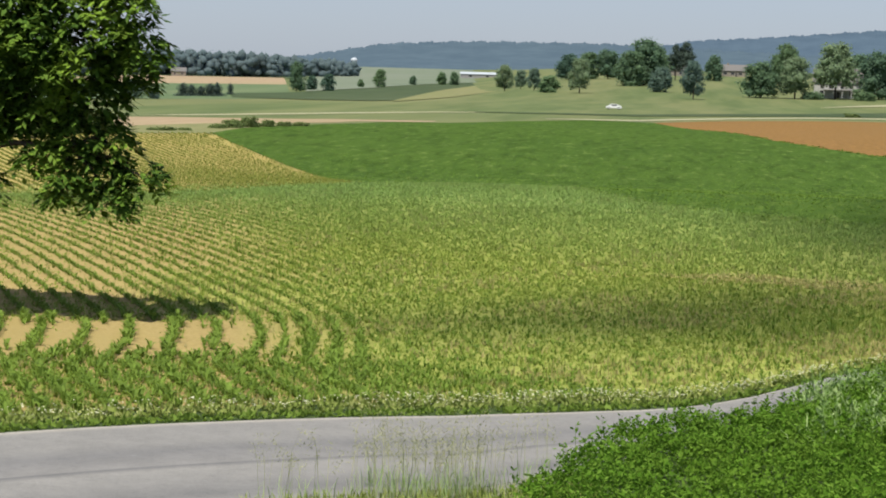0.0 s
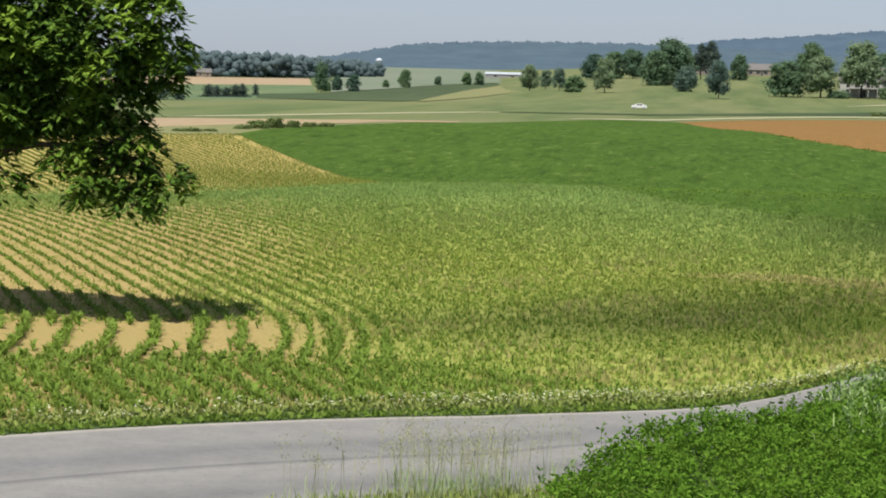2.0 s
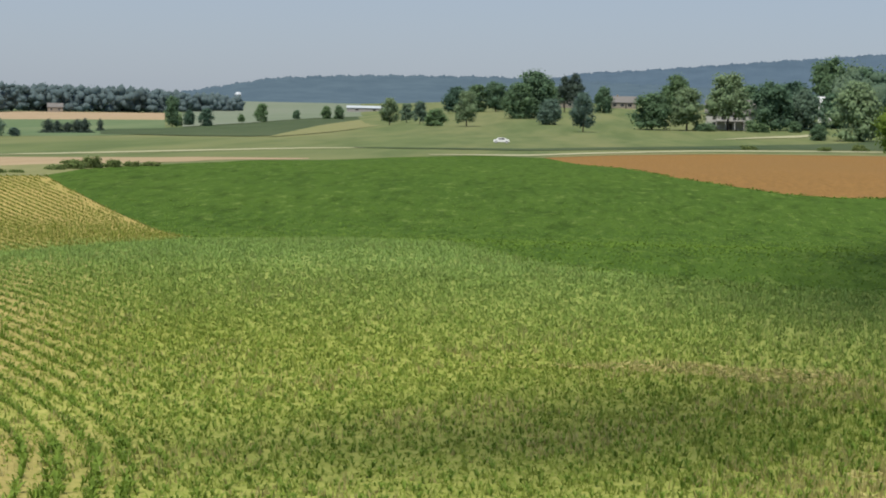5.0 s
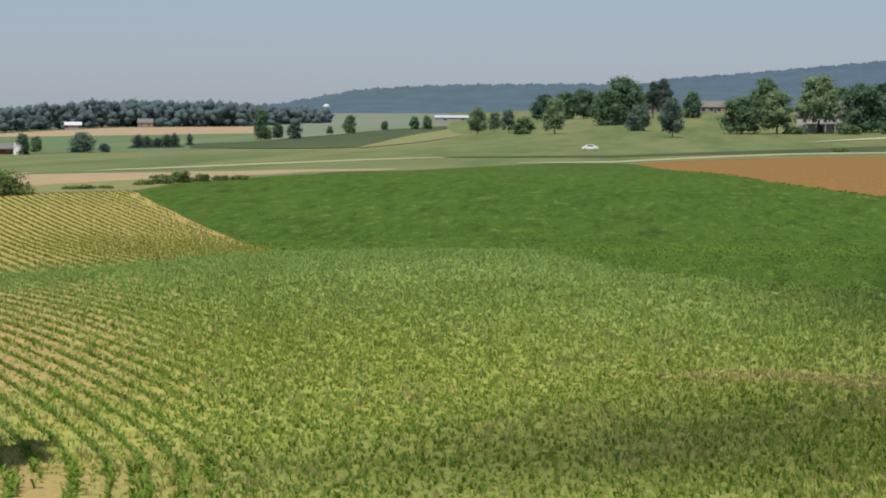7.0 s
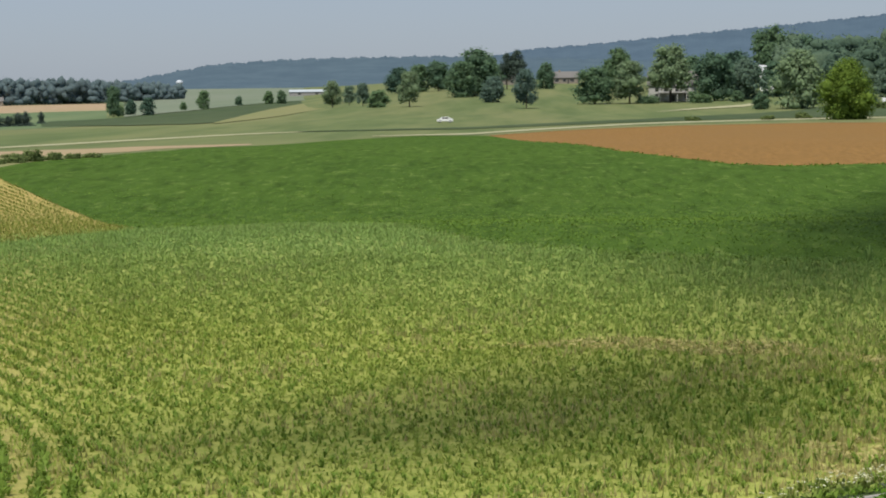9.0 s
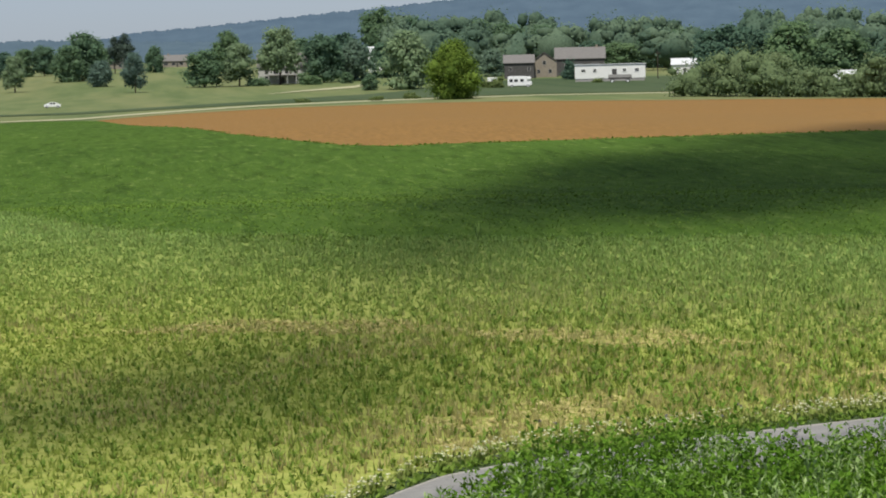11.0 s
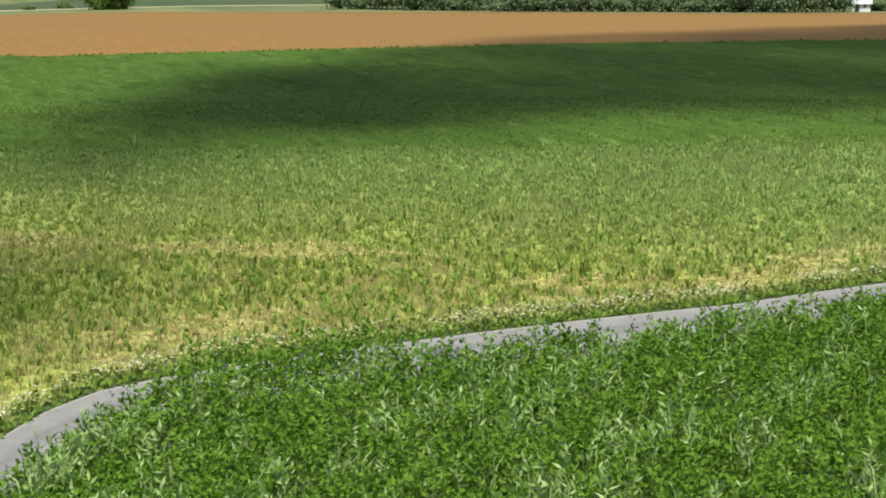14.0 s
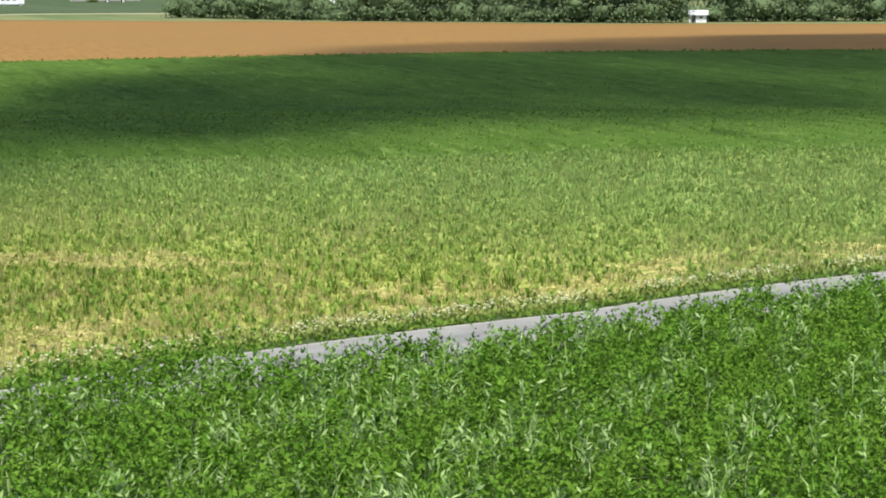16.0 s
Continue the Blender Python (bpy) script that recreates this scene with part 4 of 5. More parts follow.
set_down(house("barn", 17.5, 10, 6.0, 9.8, True, DARKWALL, GREYROOF, [(4.5, 3.2, 1, 1), (-5, 3.2, 1, 1)], "long dark barn with a grey shingle roof", [(0, 3, 3)], 6.0, category="barn"), 11.9, 774)
set_down(house("grey_house", 9, 8, 8.0, 11.0, True, GREYWALL, GREYROOF, [(-2, 5.2, 1, 1.4), (2, 5.2, 1, 1.4)], "grey house seen over the barn roofs"), 10.9, 905)
set_down(house("white_cottage", 8.8, 8, 3.4, 5.4, True, WHITEWALL, METALROOF, [(-2.4, 1.2, 0.9, 1.2), (2.4, 1.2, 0.9, 1.2)], "small white cottage with a pale metal roof", [(0, 1.0, 2.1)]), 14.66, 752)
set_down(house("white_cottage", 7, 8, 5.5, 8.4, True, WHITEWALL, METALROOF, [(-1.6, 3.2, 0.9, 1.2), (1.6, 3.2, 0.9, 1.2)], "white cottage with a pale metal roof above the hedge"), 20.93, 480)
set_down(house("white_cottage", 6, 8, 7.6, 10.4, True, WHITEWALL, METALROOF, [(-1.6, 5.0, 0.9, 1.2), (1.6, 5.0, 0.9, 1.2)], "white house with a pale roof among the trees"), 6.47, 905)
set_down(house("white_cottage", 5, 6, 2.8, 4.4, True, WHITEWALL, METALROOF, [(-1, 1.2, 0.8, 1.0)], "white cottage with a pale metal roof behind the hedge gap"), 18.75, 440)
shed = set_down(house("garden_shed", 3.6, 2.6, 1.7, 2.4, True, WHITEWALL, METALROOF, [(0.7, 0.8, 0.6, 0.6)], "small white shed in the gap of the hedgerow", [(-0.8, 0.8, 1.6)], category="shed"), 28.3, 361)
shed.scale = (0.8, 0.8, 0.8)
set_down(house("far_house", 12, 8, 4, 7, True, BRICKWALL, GREYROOF, [(-3, 1.5, 1.4, 1.4), (3, 1.5, 1.4, 1.4)], "distant low brick house before the woods"), -13.86, 1075).scale = (0.62, 0.62, 0.62)
set_down(house("far_house", 7, 6, 2.2, 3.4, True, GREYWALL, METALROOF, [(-3, 1, 1.4, 1.2), (3, 1, 1.4, 1.2)], "distant grey house with a pale roof before the woods"), -15.74, 962)
set_down(house("far_shed", 26, 10, 3.0, 4.4, True, GREYWALL, BLUESTEEL, [(-6, 1.2, 2, 1), (6, 1.2, 2, 1)], "distant long grey farm shed with a pale roof", category="shed"), -5.69, 1500)
set_down(house("red_barn", 3, 3, 1.2, 2.0, True, painted("red_boards", (0.25, 0.07, 0.05), 0.8), GREYROOF, [(0.6, 0.6, 0.5, 0.5)], "distant small red barn beside a white silo", category="barn"), -17.5, 432)

silo = tagged(new("silo"), "distant white grain silo with a domed top", "silo")
bm = bmesh.new()
limb(bm, (0, 0, -0.2), (0, 0, 1.7), 1.0, 1.0, 16)
part("body", bm, WHITEWALL, silo)
bm = bmesh.new()
bmesh.ops.create_uvsphere(bm, u_segments=16, v_segments=8, radius=1.02, matrix=Matrix.Translation((0, 0, 1.65)))
part("dome", bm, METALROOF, silo)
set_down(silo, -17.15, 428)
tower = tagged(new("water_tower"), "distant blue-grey water tower with a white top", "water tower")
bm = bmesh.new()
limb(bm, (0, 0, -0.5), (0, 0, 9.5), 1.1, 0.9, 12)
part("column", bm, BLUESTEEL, tower)
bm = bmesh.new()
bmesh.ops.create_uvsphere(bm, u_segments=16, v_segments=10, radius=2.4, matrix=Matrix.Translation((0, 0, 10.6)) @ Matrix.Diagonal((1, 1, 0.75, 1)))
part("tank", bm, painted("pale_tank_steel", (0.45, 0.49, 0.53), 0.5, 0.05), tower)
set_down(tower, -9.08, 1450)


def wheel_part(parent, x, y, rad, wid=0.22):
    bm = bmesh.new()
    bmesh.ops.create_cone(bm, cap_ends=True, segments=18, radius1=rad, radius2=rad, depth=wid, matrix=Matrix.Translation((x, y, rad)) @ Matrix.Rotation(radians(90), 4, "X"))
    w = part("wheel", bm, RUBBER, parent)
    bm = bmesh.new()
    bmesh.ops.create_cone(bm, cap_ends=True, segments=14, radius1=rad * 0.6, radius2=rad * 0.6, depth=wid + 0.03, matrix=Matrix.Translation((x, y, rad)) @ Matrix.Rotation(radians(90), 4, "X"))
    part("rim", bm, METALROOF, w)


def car_thing():
    root = tagged(new("car"), "white hatchback car on the far road", "car")
    side = [(-2.1, 0.35), (-2.15, 0.75), (-1.9, 0.95), (-1.45, 1.0), (-0.8, 1.45), (0.7, 1.5), (1.5, 1.15), (2.0, 1.0), (2.15, 0.6), (2.1, 0.35)]
    bm = bmesh.new()
    a, b = [bm.verts.new((x, -0.85, z)) for x, z in side], [bm.verts.new((x, 0.85, z)) for x, z in side]
    bm.faces.new(a)
    bm.faces.new(b[::-1])
    for k in range(len(side)):
        bm.faces.new((a[k], b[k], b[(k + 1) % len(side)], a[(k + 1) % len(side)]))
    bmesh.ops.recalc_face_normals(bm, faces=bm.faces)
    bmesh.ops.bevel(bm, geom=list(bm.edges), offset=0.06, segments=2, affect="EDGES")
    body = part("body", bm, CARPAINT, root)
    for x0, x1 in ((-0.75, -0.05), (0.05, 0.75)):
        part("side_window", boxed(x0, -0.87, 1.02, x1, -0.84, 1.36), WINDOWGLASS, body)
    for x in (-1.35, 1.35):
        for y in (-0.78, 0.78):
            wheel_part(root, x, y, 0.32)
    return root


car = set_down(car_thing(), -2.06, 478, 4, 0.1)
car.scale = (0.85, 0.85, 0.85)

rv = tagged(new("motor_home"), "white motor home parked beside the barns", "motor home")
body = part("body", boxed(-2.6, -1.1, 0.5, 2.0, 1.1, 3.1, bevel=0.15), CARPAINT, rv)
part("cab", boxed(1.8, -1.0, 0.5, 3.1, 1.0, 1.9, bevel=0.2), CARPAINT, rv)
part("over_cab", boxed(1.8, -1.1, 2.0, 3.0, 1.1, 3.0, bevel=0.2), CARPAINT, rv)
for x in (-1.8, -0.6, 0.8):
    part("window", boxed(x - 0.4, -1.13, 1.6, x + 0.4, -1.08, 2.3), WINDOWGLASS, rv)
for x in (-1.6, 2.2):
    for y in (-1.0, 1.0):
        wheel_part(rv, x, y, 0.4)
set_down(rv, 10.26, 640)
rv.scale = (1.25, 1.15, 1.12)
van = tagged(new("parked_van"), "white van parked beside the barns", "van")
part("body", boxed(-2.0, -0.9, 0.4, 1.2, 0.9, 2.0, bevel=0.15), CARPAINT, van)
part("bonnet", boxed(1.1, -0.85, 0.4, 2.3, 0.85, 1.2, bevel=0.15), CARPAINT, van)
part("windscreen", boxed(0.2, -0.92, 1.25, 0.95, -0.88, 1.75), WINDOWGLASS, van)
for x in (-1.3, 1.4):
    for y in (-0.85, 0.85):
        wheel_part(van, x, y, 0.33)
set_down(van, 9.6, 690)

trailer = tagged(new("mobile_home"), "long white mobile home with dark windows", "mobile home")
part("body", boxed(-7.4, -1.8, 0.7, 7.4, 1.8, 3.9, bevel=0.08), WHITEWALL, trailer)
part("roof", boxed(-7.6, -2.0, 3.88, 7.6, 2.0, 4.08, bevel=0.05), METALROOF, trailer)
part("skirt", boxed(-7.3, -1.7, -0.2, 7.3, 1.7, 0.72), GREYWALL, trailer)
part("door", boxed(0.4, -1.86, 0.75, 1.4, -1.78, 2.9), DARKWALL, trailer)
for x, w in ((-5.6, 1.5), (-3.2, 1.2), (3.0, 1.2), (5.6, 1.5)):
    window_part(trailer, x, -1.8, 2.3, w * 0.55, 0.6)
set_down(trailer, 12.69, 683)
trailer.scale = (1.5, 1.2, 1.38)
deck = tagged(new("wagon"), "dark low farm wagon before the mobile home", "wagon")
part("bed", boxed(-2.4, -1.0, 0.9, 2.4, 1.0, 1.3), DARKWALL, deck)
part("side_board", boxed(-2.4, -1.05, 1.28, 2.4, -0.97, 2.0), GREYWALL, deck)
for x in (-1.6, 1.6):
    for y in (-0.9, 0.9):
        wheel_part(deck, x, y, 0.45)
set_down(deck, 12.95, 668)
deck.scale = (1.5, 1.2, 1.3)

pole = tagged(new("utility_pole"), "weathered wooden utility pole beside the cottage", "pole")
bm = bmesh.new()
limb(bm, (0, 0, -0.3), (0, 0, 9.0), 0.17, 0.11, 8)
part("mast", bm, BARK, pole)
part("crossarm", boxed(-1.1, -0.07, 8.2, 1.1, 0.07, 8.36), BARK, pole)
set_down(pole, 13.95, 700)

# ---------------------------------------------------------------- the cloud that shades part of the fields
def cloud(rows, mat, label):
    """A cloud over the ground stretches (bearing, near, far, half width) that it shades."""
    bm = bmesh.new()
    for a, near, far, wide in rows:
        c0, c1 = polar(a, near), polar(a, far)
        mid = Vector((c0 + c1) / 2)
        c = mid + sun_dir / sun_dir.z * (420 - mid.z)
        long = float(np.hypot(*(c1 - c0)[:2])) / 2
        made = bmesh.ops.create_icosphere(bm, subdivisions=3, radius=1, matrix=Matrix.Translation(c) @ Matrix.Diagonal((wide, long, 5.0, 1)))
        for v in made["verts"]:
            v.co = c + (v.co - c) * (1 + 0.35 * noise.noise(v.co * 0.07))
    me = bpy.data.meshes.new("cloud")
    bm.to_mesh(me)
    bm.free()
    me.materials.append(mat)
    tagged(new("cloud", me), label, "cloud")


cloud([(-8, 43, 48, 6), (-5, 43, 50, 6), (-2.5, 43, 54, 7), (0.5, 43, 58, 7), (3.5, 44, 62, 7), (5.8, 50, 68, 5)], THIN_CLOUD, "thin white cloud wisp high above the corn field")
cloud([(8.0, 72, 94, 6), (10.0, 84, 122, 9), (12.6, 88, 142, 12), (15.5, 90, 158, 16), (19.0, 93, 176, 18), (23.0, 102, 196, 22), (27.5, 132, 222, 24), (32, 170, 240, 28), (37, 190, 255, 32)], CLOUD, "white fair-weather cloud high above the fields")

# ---------------------------------------------------------------- the overhanging tree
def walnut():
    """A tall shade tree whose low bough hangs out over the field: limbs carry lobes of drooping leaf sprays."""
    root = tagged(new("overhanging_tree"), "large leafy green tree with low boughs over the field", "tree")
    root.matrix_basis = Matrix.Translation((-29.5, 54.8, float(polar(-28.3, 48.4)[2])))
    g = random.Random(4)
    q = np.random.default_rng(44)
    bm = bmesh.new()
    limb(bm, (0, 0, -0.4), (0.3, 0, 5.2), 0.62, 0.46, 12)
    limb(bm, (0.3, 0, 5.1), (0.0, 0.2, 10.5), 0.46, 0.24, 10)
    limb(bm, (0.0, 0.2, 10.4), (0.4, 0.2, 14.5), 0.24, 0.06, 8)
    lobes = [(9.3, 0.0, 5.6, 0.85), (8.2, -0.4, 4.7, 0.7), (7.6, 0.5, 5.7, 1.1), (6.3, -0.5, 5.2, 0.85), (6.6, 0.4, 6.8, 1.2), (5.5, 0.0, 6.3, 0.95), (7.9, 0.2, 6.9, 0.95),
             (9.3, -0.2, 10.4, 0.95), (8.5, 0.6, 9.7, 1.1), (8.7, -0.3, 12.0, 1.1), (8.0, 0.4, 13.3, 1.2), (7.6, -0.6, 10.9, 1.3), (7.2, 0.3, 8.5, 1.25), (6.6, -0.3, 9.9, 1.4), (6.2, 0.6, 12.2, 1.5),
             (3.2, -0.6, 5.5, 0.7), (3.9, 0.5, 7.9, 1.3), (5.3, 0.3, 8.6, 1.4), (4.9, -0.5, 10.6, 1.5), (3.0, 0.0, 9.5, 1.6), (4.2, 0.3, 12.6, 1.6)]
    for k in range(30):     # the rest of the crown, round the trunk and on its far side
        a, z = 2.4 * k, 7.2 + 0.23 * k
        reach = 6.6 * math.sqrt(max(0.1, 1 - ((z - 9.5) / 6.5) ** 2)) * g.uniform(0.5, 1.0)
        x = math.cos(a) * reach - 1.5
        lobes.append((x, math.sin(a) * 1.3, z, g.uniform(1.1, 1.6)))
    bough = [Vector((0.2, 0, 5.0)), Vector((2.2, -0.2, 6.35)), Vector((4.4, -0.2, 6.75)), Vector((6.6, -0.1, 6.6)), Vector((8.8, 0, 6.1))]
    for a, b, r0 in zip(bough, bough[1:], (0.24, 0.16, 0.11, 0.07)):
        limb(bm, a, b, r0, r0 * 0.7, 7)
    tips = []
    for k, (x, y, z, r) in enumerate(lobes):
        end = Vector((x, y, z))
        start = min(bough[1:4], key=lambda p: (p - end).length) if k < 7 or k == 15 else Vector((0.2, 0.1, max(5.2, min(11.5, z - abs(x) * 0.35))))
        mid = start.lerp(end, 0.55) + Vector((0, 0, 0.25 if k != 15 else 0.1))
        limb(bm, start, mid, 0.11, 0.07, 6)
        limb(bm, mid, end, 0.07, 0.02, 5)
        n = int(66 * r ** 2.1)
        d = q.normal(0, 1, (n, 3))
        d *= (q.uniform(0.25, 1.0, n) ** 0.45 / np.linalg.norm(d, axis=1))[:, None]
        tips.append(np.concatenate([np.array([x, y, z]) + d * [r, r * 0.95, r * 0.8], np.arctan2(d[:, 1], d[:, 0])[:, None]], 1))
        for j in range(7):
            limb(bm, end, end + Vector(d[j] * r), 0.018, 0.007, 4)
    part("trunk", bm, BARK, root)
    base = np.concatenate(tips)
    heading, base = base[:, 3], base[:, :3]
    n = len(base)
    pieces = []
    ang, slope = heading + q.normal(0, 0.7, n), q.uniform(0.25, 0.8, n)
    for j in range(9):     # a drooping spray of paired leaflets along each twig
        s = (j + 1) / 9
        d = np.stack([np.cos(ang), np.sin(ang), 0 * ang], -1) * (0.5 * s)
        p = base + d + np.array([0, 0, 1.0]) * (0.12 * s - slope * s * s)[:, None]
        side = (0.9 if j % 2 else -0.9) if j < 8 else 0
        ln = q.uniform(0.30, 0.52, n)
        pieces.append(leaflets(p, ang + side + q.normal(0, 0.25, n), q.normal(-0.4, 0.3, n), ln, ln * 0.46, 0.35))
    part_mesh("crown", mesh_of("crown", *joined(pieces), WALNUT), root)


walnut()

# ---------------------------------------------------------------- crops
ROW, HEAD_ROW, TURN = 0.76, 1.27, radians(25)


def straw(az, r):
    """Where the crop failed: a band across the field, and ragged bare spots along the road."""
    x, y = r * np.sin(np.radians(az)), r * np.cos(np.radians(az))
    edge = r - np.interp(az, [a for a, d in ROAD_FAR], [d for a, d in ROAD_FAR])
    mid = np.interp(az, [-3, 1.6, 4, 7.7, 11.4, 15, 18], [61.3, 63, 62.2, 60.8, 59, 57.3, 56])
    band = (abs(r - mid) < 2.2 * np.interp(az, [-3, 2, 14, 18], [0, 1, 1, 0]) * (0.15 + 0.95 * lumpy(x, y, 0.5, 1.0))) & (lumpy(x, y, 0.28, 1.0) > 0.25)
    spots = (az > 5) & (edge > 1.6) & (edge < 7) & (lumpy(x, y, 0.42, 3.0) > 0.58)
    return band | spots


def row_bend(S):
    """How far the rows swing aside: over the rise, and back on the headland by the road."""
    back = np.clip(50 - S, 0, 14)
    return np.where(S > 50, -0.0047 * np.minimum(S - 50, 60) ** 2 / 2 - 0.282 * np.maximum(S - 110, 0), -0.014 * back ** 2)


def row_points(near, far, step, turn=TURN, bends=1.0, gap=ROW):
    """Plants along the drilled rows, which bend gently over the rise."""
    n = np.array([math.cos(turn), math.sin(turn)])
    u = np.array([-math.sin(turn), math.cos(turn)])
    s = np.arange(10, 215, step)
    k = np.arange(-130, 260)
    S, K = np.meshgrid(s, k * gap)
    S = S + rng.uniform(-0.4, 0.4, S.shape) * step
    bend = row_bend(S)
    loose = rng.normal(0, 1, S.shape)
    lat = K + 0.05 * loose + bends * bend
    x, y = lat * n[0] + S * u[0], lat * n[1] + S * u[1]
    lat = lat + loose * np.interp(np.degrees(np.arctan2(x, y)), [-14, -9], [0, 0.28])      # the drill wandered where the weeds close in
    x, y = lat * n[0] + S * u[0], lat * n[1] + S * u[1]
    az, r = np.degrees(np.arctan2(x, y)), np.hypot(x, y)
    na, fa = np.array(near), np.array(far)
    ok = (az > np.where(r < 47, -33, -29)) & (az < 34.5) & (r > np.interp(az, na[:, 0], na[:, 1])) & (r < np.interp(az, fa[:, 0], fa[:, 1]) + rng.normal(0, 1, r.shape) * np.interp(az, [-10, 0], [0.2, 1.4])) & (y > 0)
    ok &= az < fa[-1, 0]
    ok &= ~(straw(az, r) & (rng.random(az.shape) < 0.7))
    return az[ok], r[ok]


def corn(az, r, scale, leaves):
    """Young plants: a fan of arching leaves round each stem."""
    base = polar(az, r, 0.02)
    n = len(base)
    out = []
    size = scale * rng.uniform(0.65, 1.3, n)
    turn = rng.uniform(0, 6.28, n)
    for j in range(leaves):
        ang = turn + (3.14 * (j % 2) + 0.5 * j) + rng.normal(0, 0.4, n)
        h = size * rng.uniform(0.5, 1.05, n)
        out.append(blades(base, ang, h, size * rng.uniform(0.35, 0.9, n), size * rng.uniform(0.16, 0.28, n), rng.uniform(0.0, 0.4)))
    return out


def rosettes(p, size, count=4):
    """Low leafy weeds: a few broad leaves each, lying half open."""
    n = len(p)
    turn = rng.uniform(0, 6.28, n)
    out = []
    for j in range(count):
        ln = size * rng.uniform(0.7, 1.3, n)
        out.append(leaflets(p + rng.normal(0, 0.05, p.shape) * [1, 1, 0], turn + j * 6.28 / count + rng.normal(0, 0.4, n), rng.uniform(0.15, 1.0, n), ln, ln * rng.uniform(0.35, 0.6, n), 0.5))
    return out


def spikes(p, height, lean, width):
    """Upright stalks, one sharp sliver each."""
    n = len(p)
    ang, tilt = rng.uniform(0, 6.28, n), rng.uniform(0, 6.28, n)
    side = np.stack([np.cos(ang), np.sin(ang), 0 * ang], -1) * (width / 2)[:, None]
    tip = p + np.stack([np.cos(tilt) * lean, np.sin(tilt) * lean, height], -1)
    return np.stack([p - side, p + side, tip], 1).reshape(-1, 3), np.arange(3 * n).reshape(-1, 3)


def bare(az, r):
    """The headland under the tree, where only every other row came up: 1 there, 0 elsewhere."""
    return np.interp(az, [-17, -13], [1, 0]) * np.interp(r + 0.9 * np.sin(az * 9) + 0.6 * np.sin(az * 23), [37.8, 39.6, 45, 46.3], [0, 1, 1, 0])


def off_row(az, r, gap):
    """Distance from the nearest drilled line, in parts of the gap (0 on the row, 0.5 midway)."""
    a = np.radians(az)
    x, y = r * np.sin(a), r * np.cos(a)
    S = -x * math.sin(TURN) + y * math.cos(TURN)
    bend = row_bend(S)
    f = (x * math.cos(TURN) + y * math.sin(TURN) - bend) / gap
    return np.abs(f - np.round(f))


az, r = row_points(CROP_NEAR, CROP_FAR, 0.12)
keep = rng.random(len(az)) > bare(az, r)
az2, r2 = row_points(CROP_NEAR, [(-40, 46.5), (-12, 46.5)], 0.10, TURN, 1.0, HEAD_ROW)      # the wider rows of the headland
keep2 = rng.random(len(az2)) < bare(az2, r2)
az, r = np.concatenate([az[keep], az2[keep2]]), np.concatenate([r[keep], r2[keep2]])
near = r < 66
tall = np.interp(az, [-18, -10, -3, 6, 14], [0.24, 0.20, 0.20, 0.24, 0.33]) * np.interp(r, [30, 48, 62, 90], [1.2, 1.1, 0.9, 0.72]) * np.where((az < -12) & (r < 47), 1.45, 1.0)
thin = rng.random(len(az)) < np.maximum(np.interp(az, [-12, -5, 3, 8], [1.0, 0.55, 0.45, 0.36]), 0.55 * (az > 2) * np.interp(r, [44, 48, 55, 58], [0, 1, 1, 0]))
near, low = near & thin, ~near & thin
stuff("corn_plants", corn(az[near], r[near], tall[near], 5) + corn(az[low], r[low], tall[low], 4), CORN, "rows of knee-high green young corn", "corn")

# the headland along the road is sown crosswise and stands thick
az, r, p = scatter(CROP_NEAR, [(-60, 38.8), (-14, 38.6), (-6, 34.5), (0, 33)], 15.0, 0.02)
keep = rng.random(len(az)) < np.interp(r, [37, 40.5], [1, 0.2]) * np.interp(az, [-8, -1], [1, 0.2]) * (az > -34)
stuff("corn_plants", corn(az[keep], r[keep], np.full(keep.sum(), 0.27), 5), CORN, "thick green young corn along the road headland", "corn")

# weeds and grass between the rows, thick where the rows close up
az, r, p = scatter(CROP_NEAR, CROP_FAR, 32.0, 0.02)
cover = np.interp(az, [-26, -19, -15, -11], [0.10, 0.18, 0.42, 1.0])
cover = np.where(r < np.interp(az, [-26, -10], [37, 37.5]), np.maximum(cover, 0.95), cover)
reach = np.interp(az, [-19.5, -17], [53, 64])      # the weeds reach farther in from the road where the rows close up
cover = np.where((az < -11) & (r > 45.5) & (r < reach), np.maximum(cover, np.interp(reach - r, [0, 4], [0.2, 0.85])), cover)
crest = np.interp(az, *zip(*CROP_FAR)) - r
cover = np.where(az < -9, np.maximum(cover, np.interp(crest, [3, 13], [1.0, 0.1])), cover)
cover *= np.clip(0.6 + 0.8 * lumpy(p[:, 0], p[:, 1], 0.16, 2.0), 0, 1)
cover = np.where(straw(az, r), cover * 0.5, cover)
cover *= 1 - bare(az, r) * np.interp(off_row(az, r, HEAD_ROW), [0.2, 0.3], [0.3, 0.97])
cover *= np.where((az < -8) & (r < 39), 0.85, 1.0)
keep = rng.random(len(az)) < cover
az, r, p = az[keep], r[keep], p[keep]
edge = r - np.interp(az, [a for a, d in ROAD_FAR], [d for a, d in ROAD_FAR])
dry = np.interp(edge, [1, 4, 8, 14, 24, 34, 46], [0.95, 0.88, 0.42, 0.22, 0.36, 0.25, 0.05]) * np.interp(az, [-14, 3, 9], [0.16, 0.22, 0.95])
dry = np.clip(dry + np.interp(edge, [18, 34], [0.7, 0.25]) * (lumpy(p[:, 0], p[:, 1], 0.33, 5.0) - 0.5), 0.0, 0.97)
dry = rng.random(len(az)) < np.maximum(dry, np.where(straw(az, r), 0.6, 0))

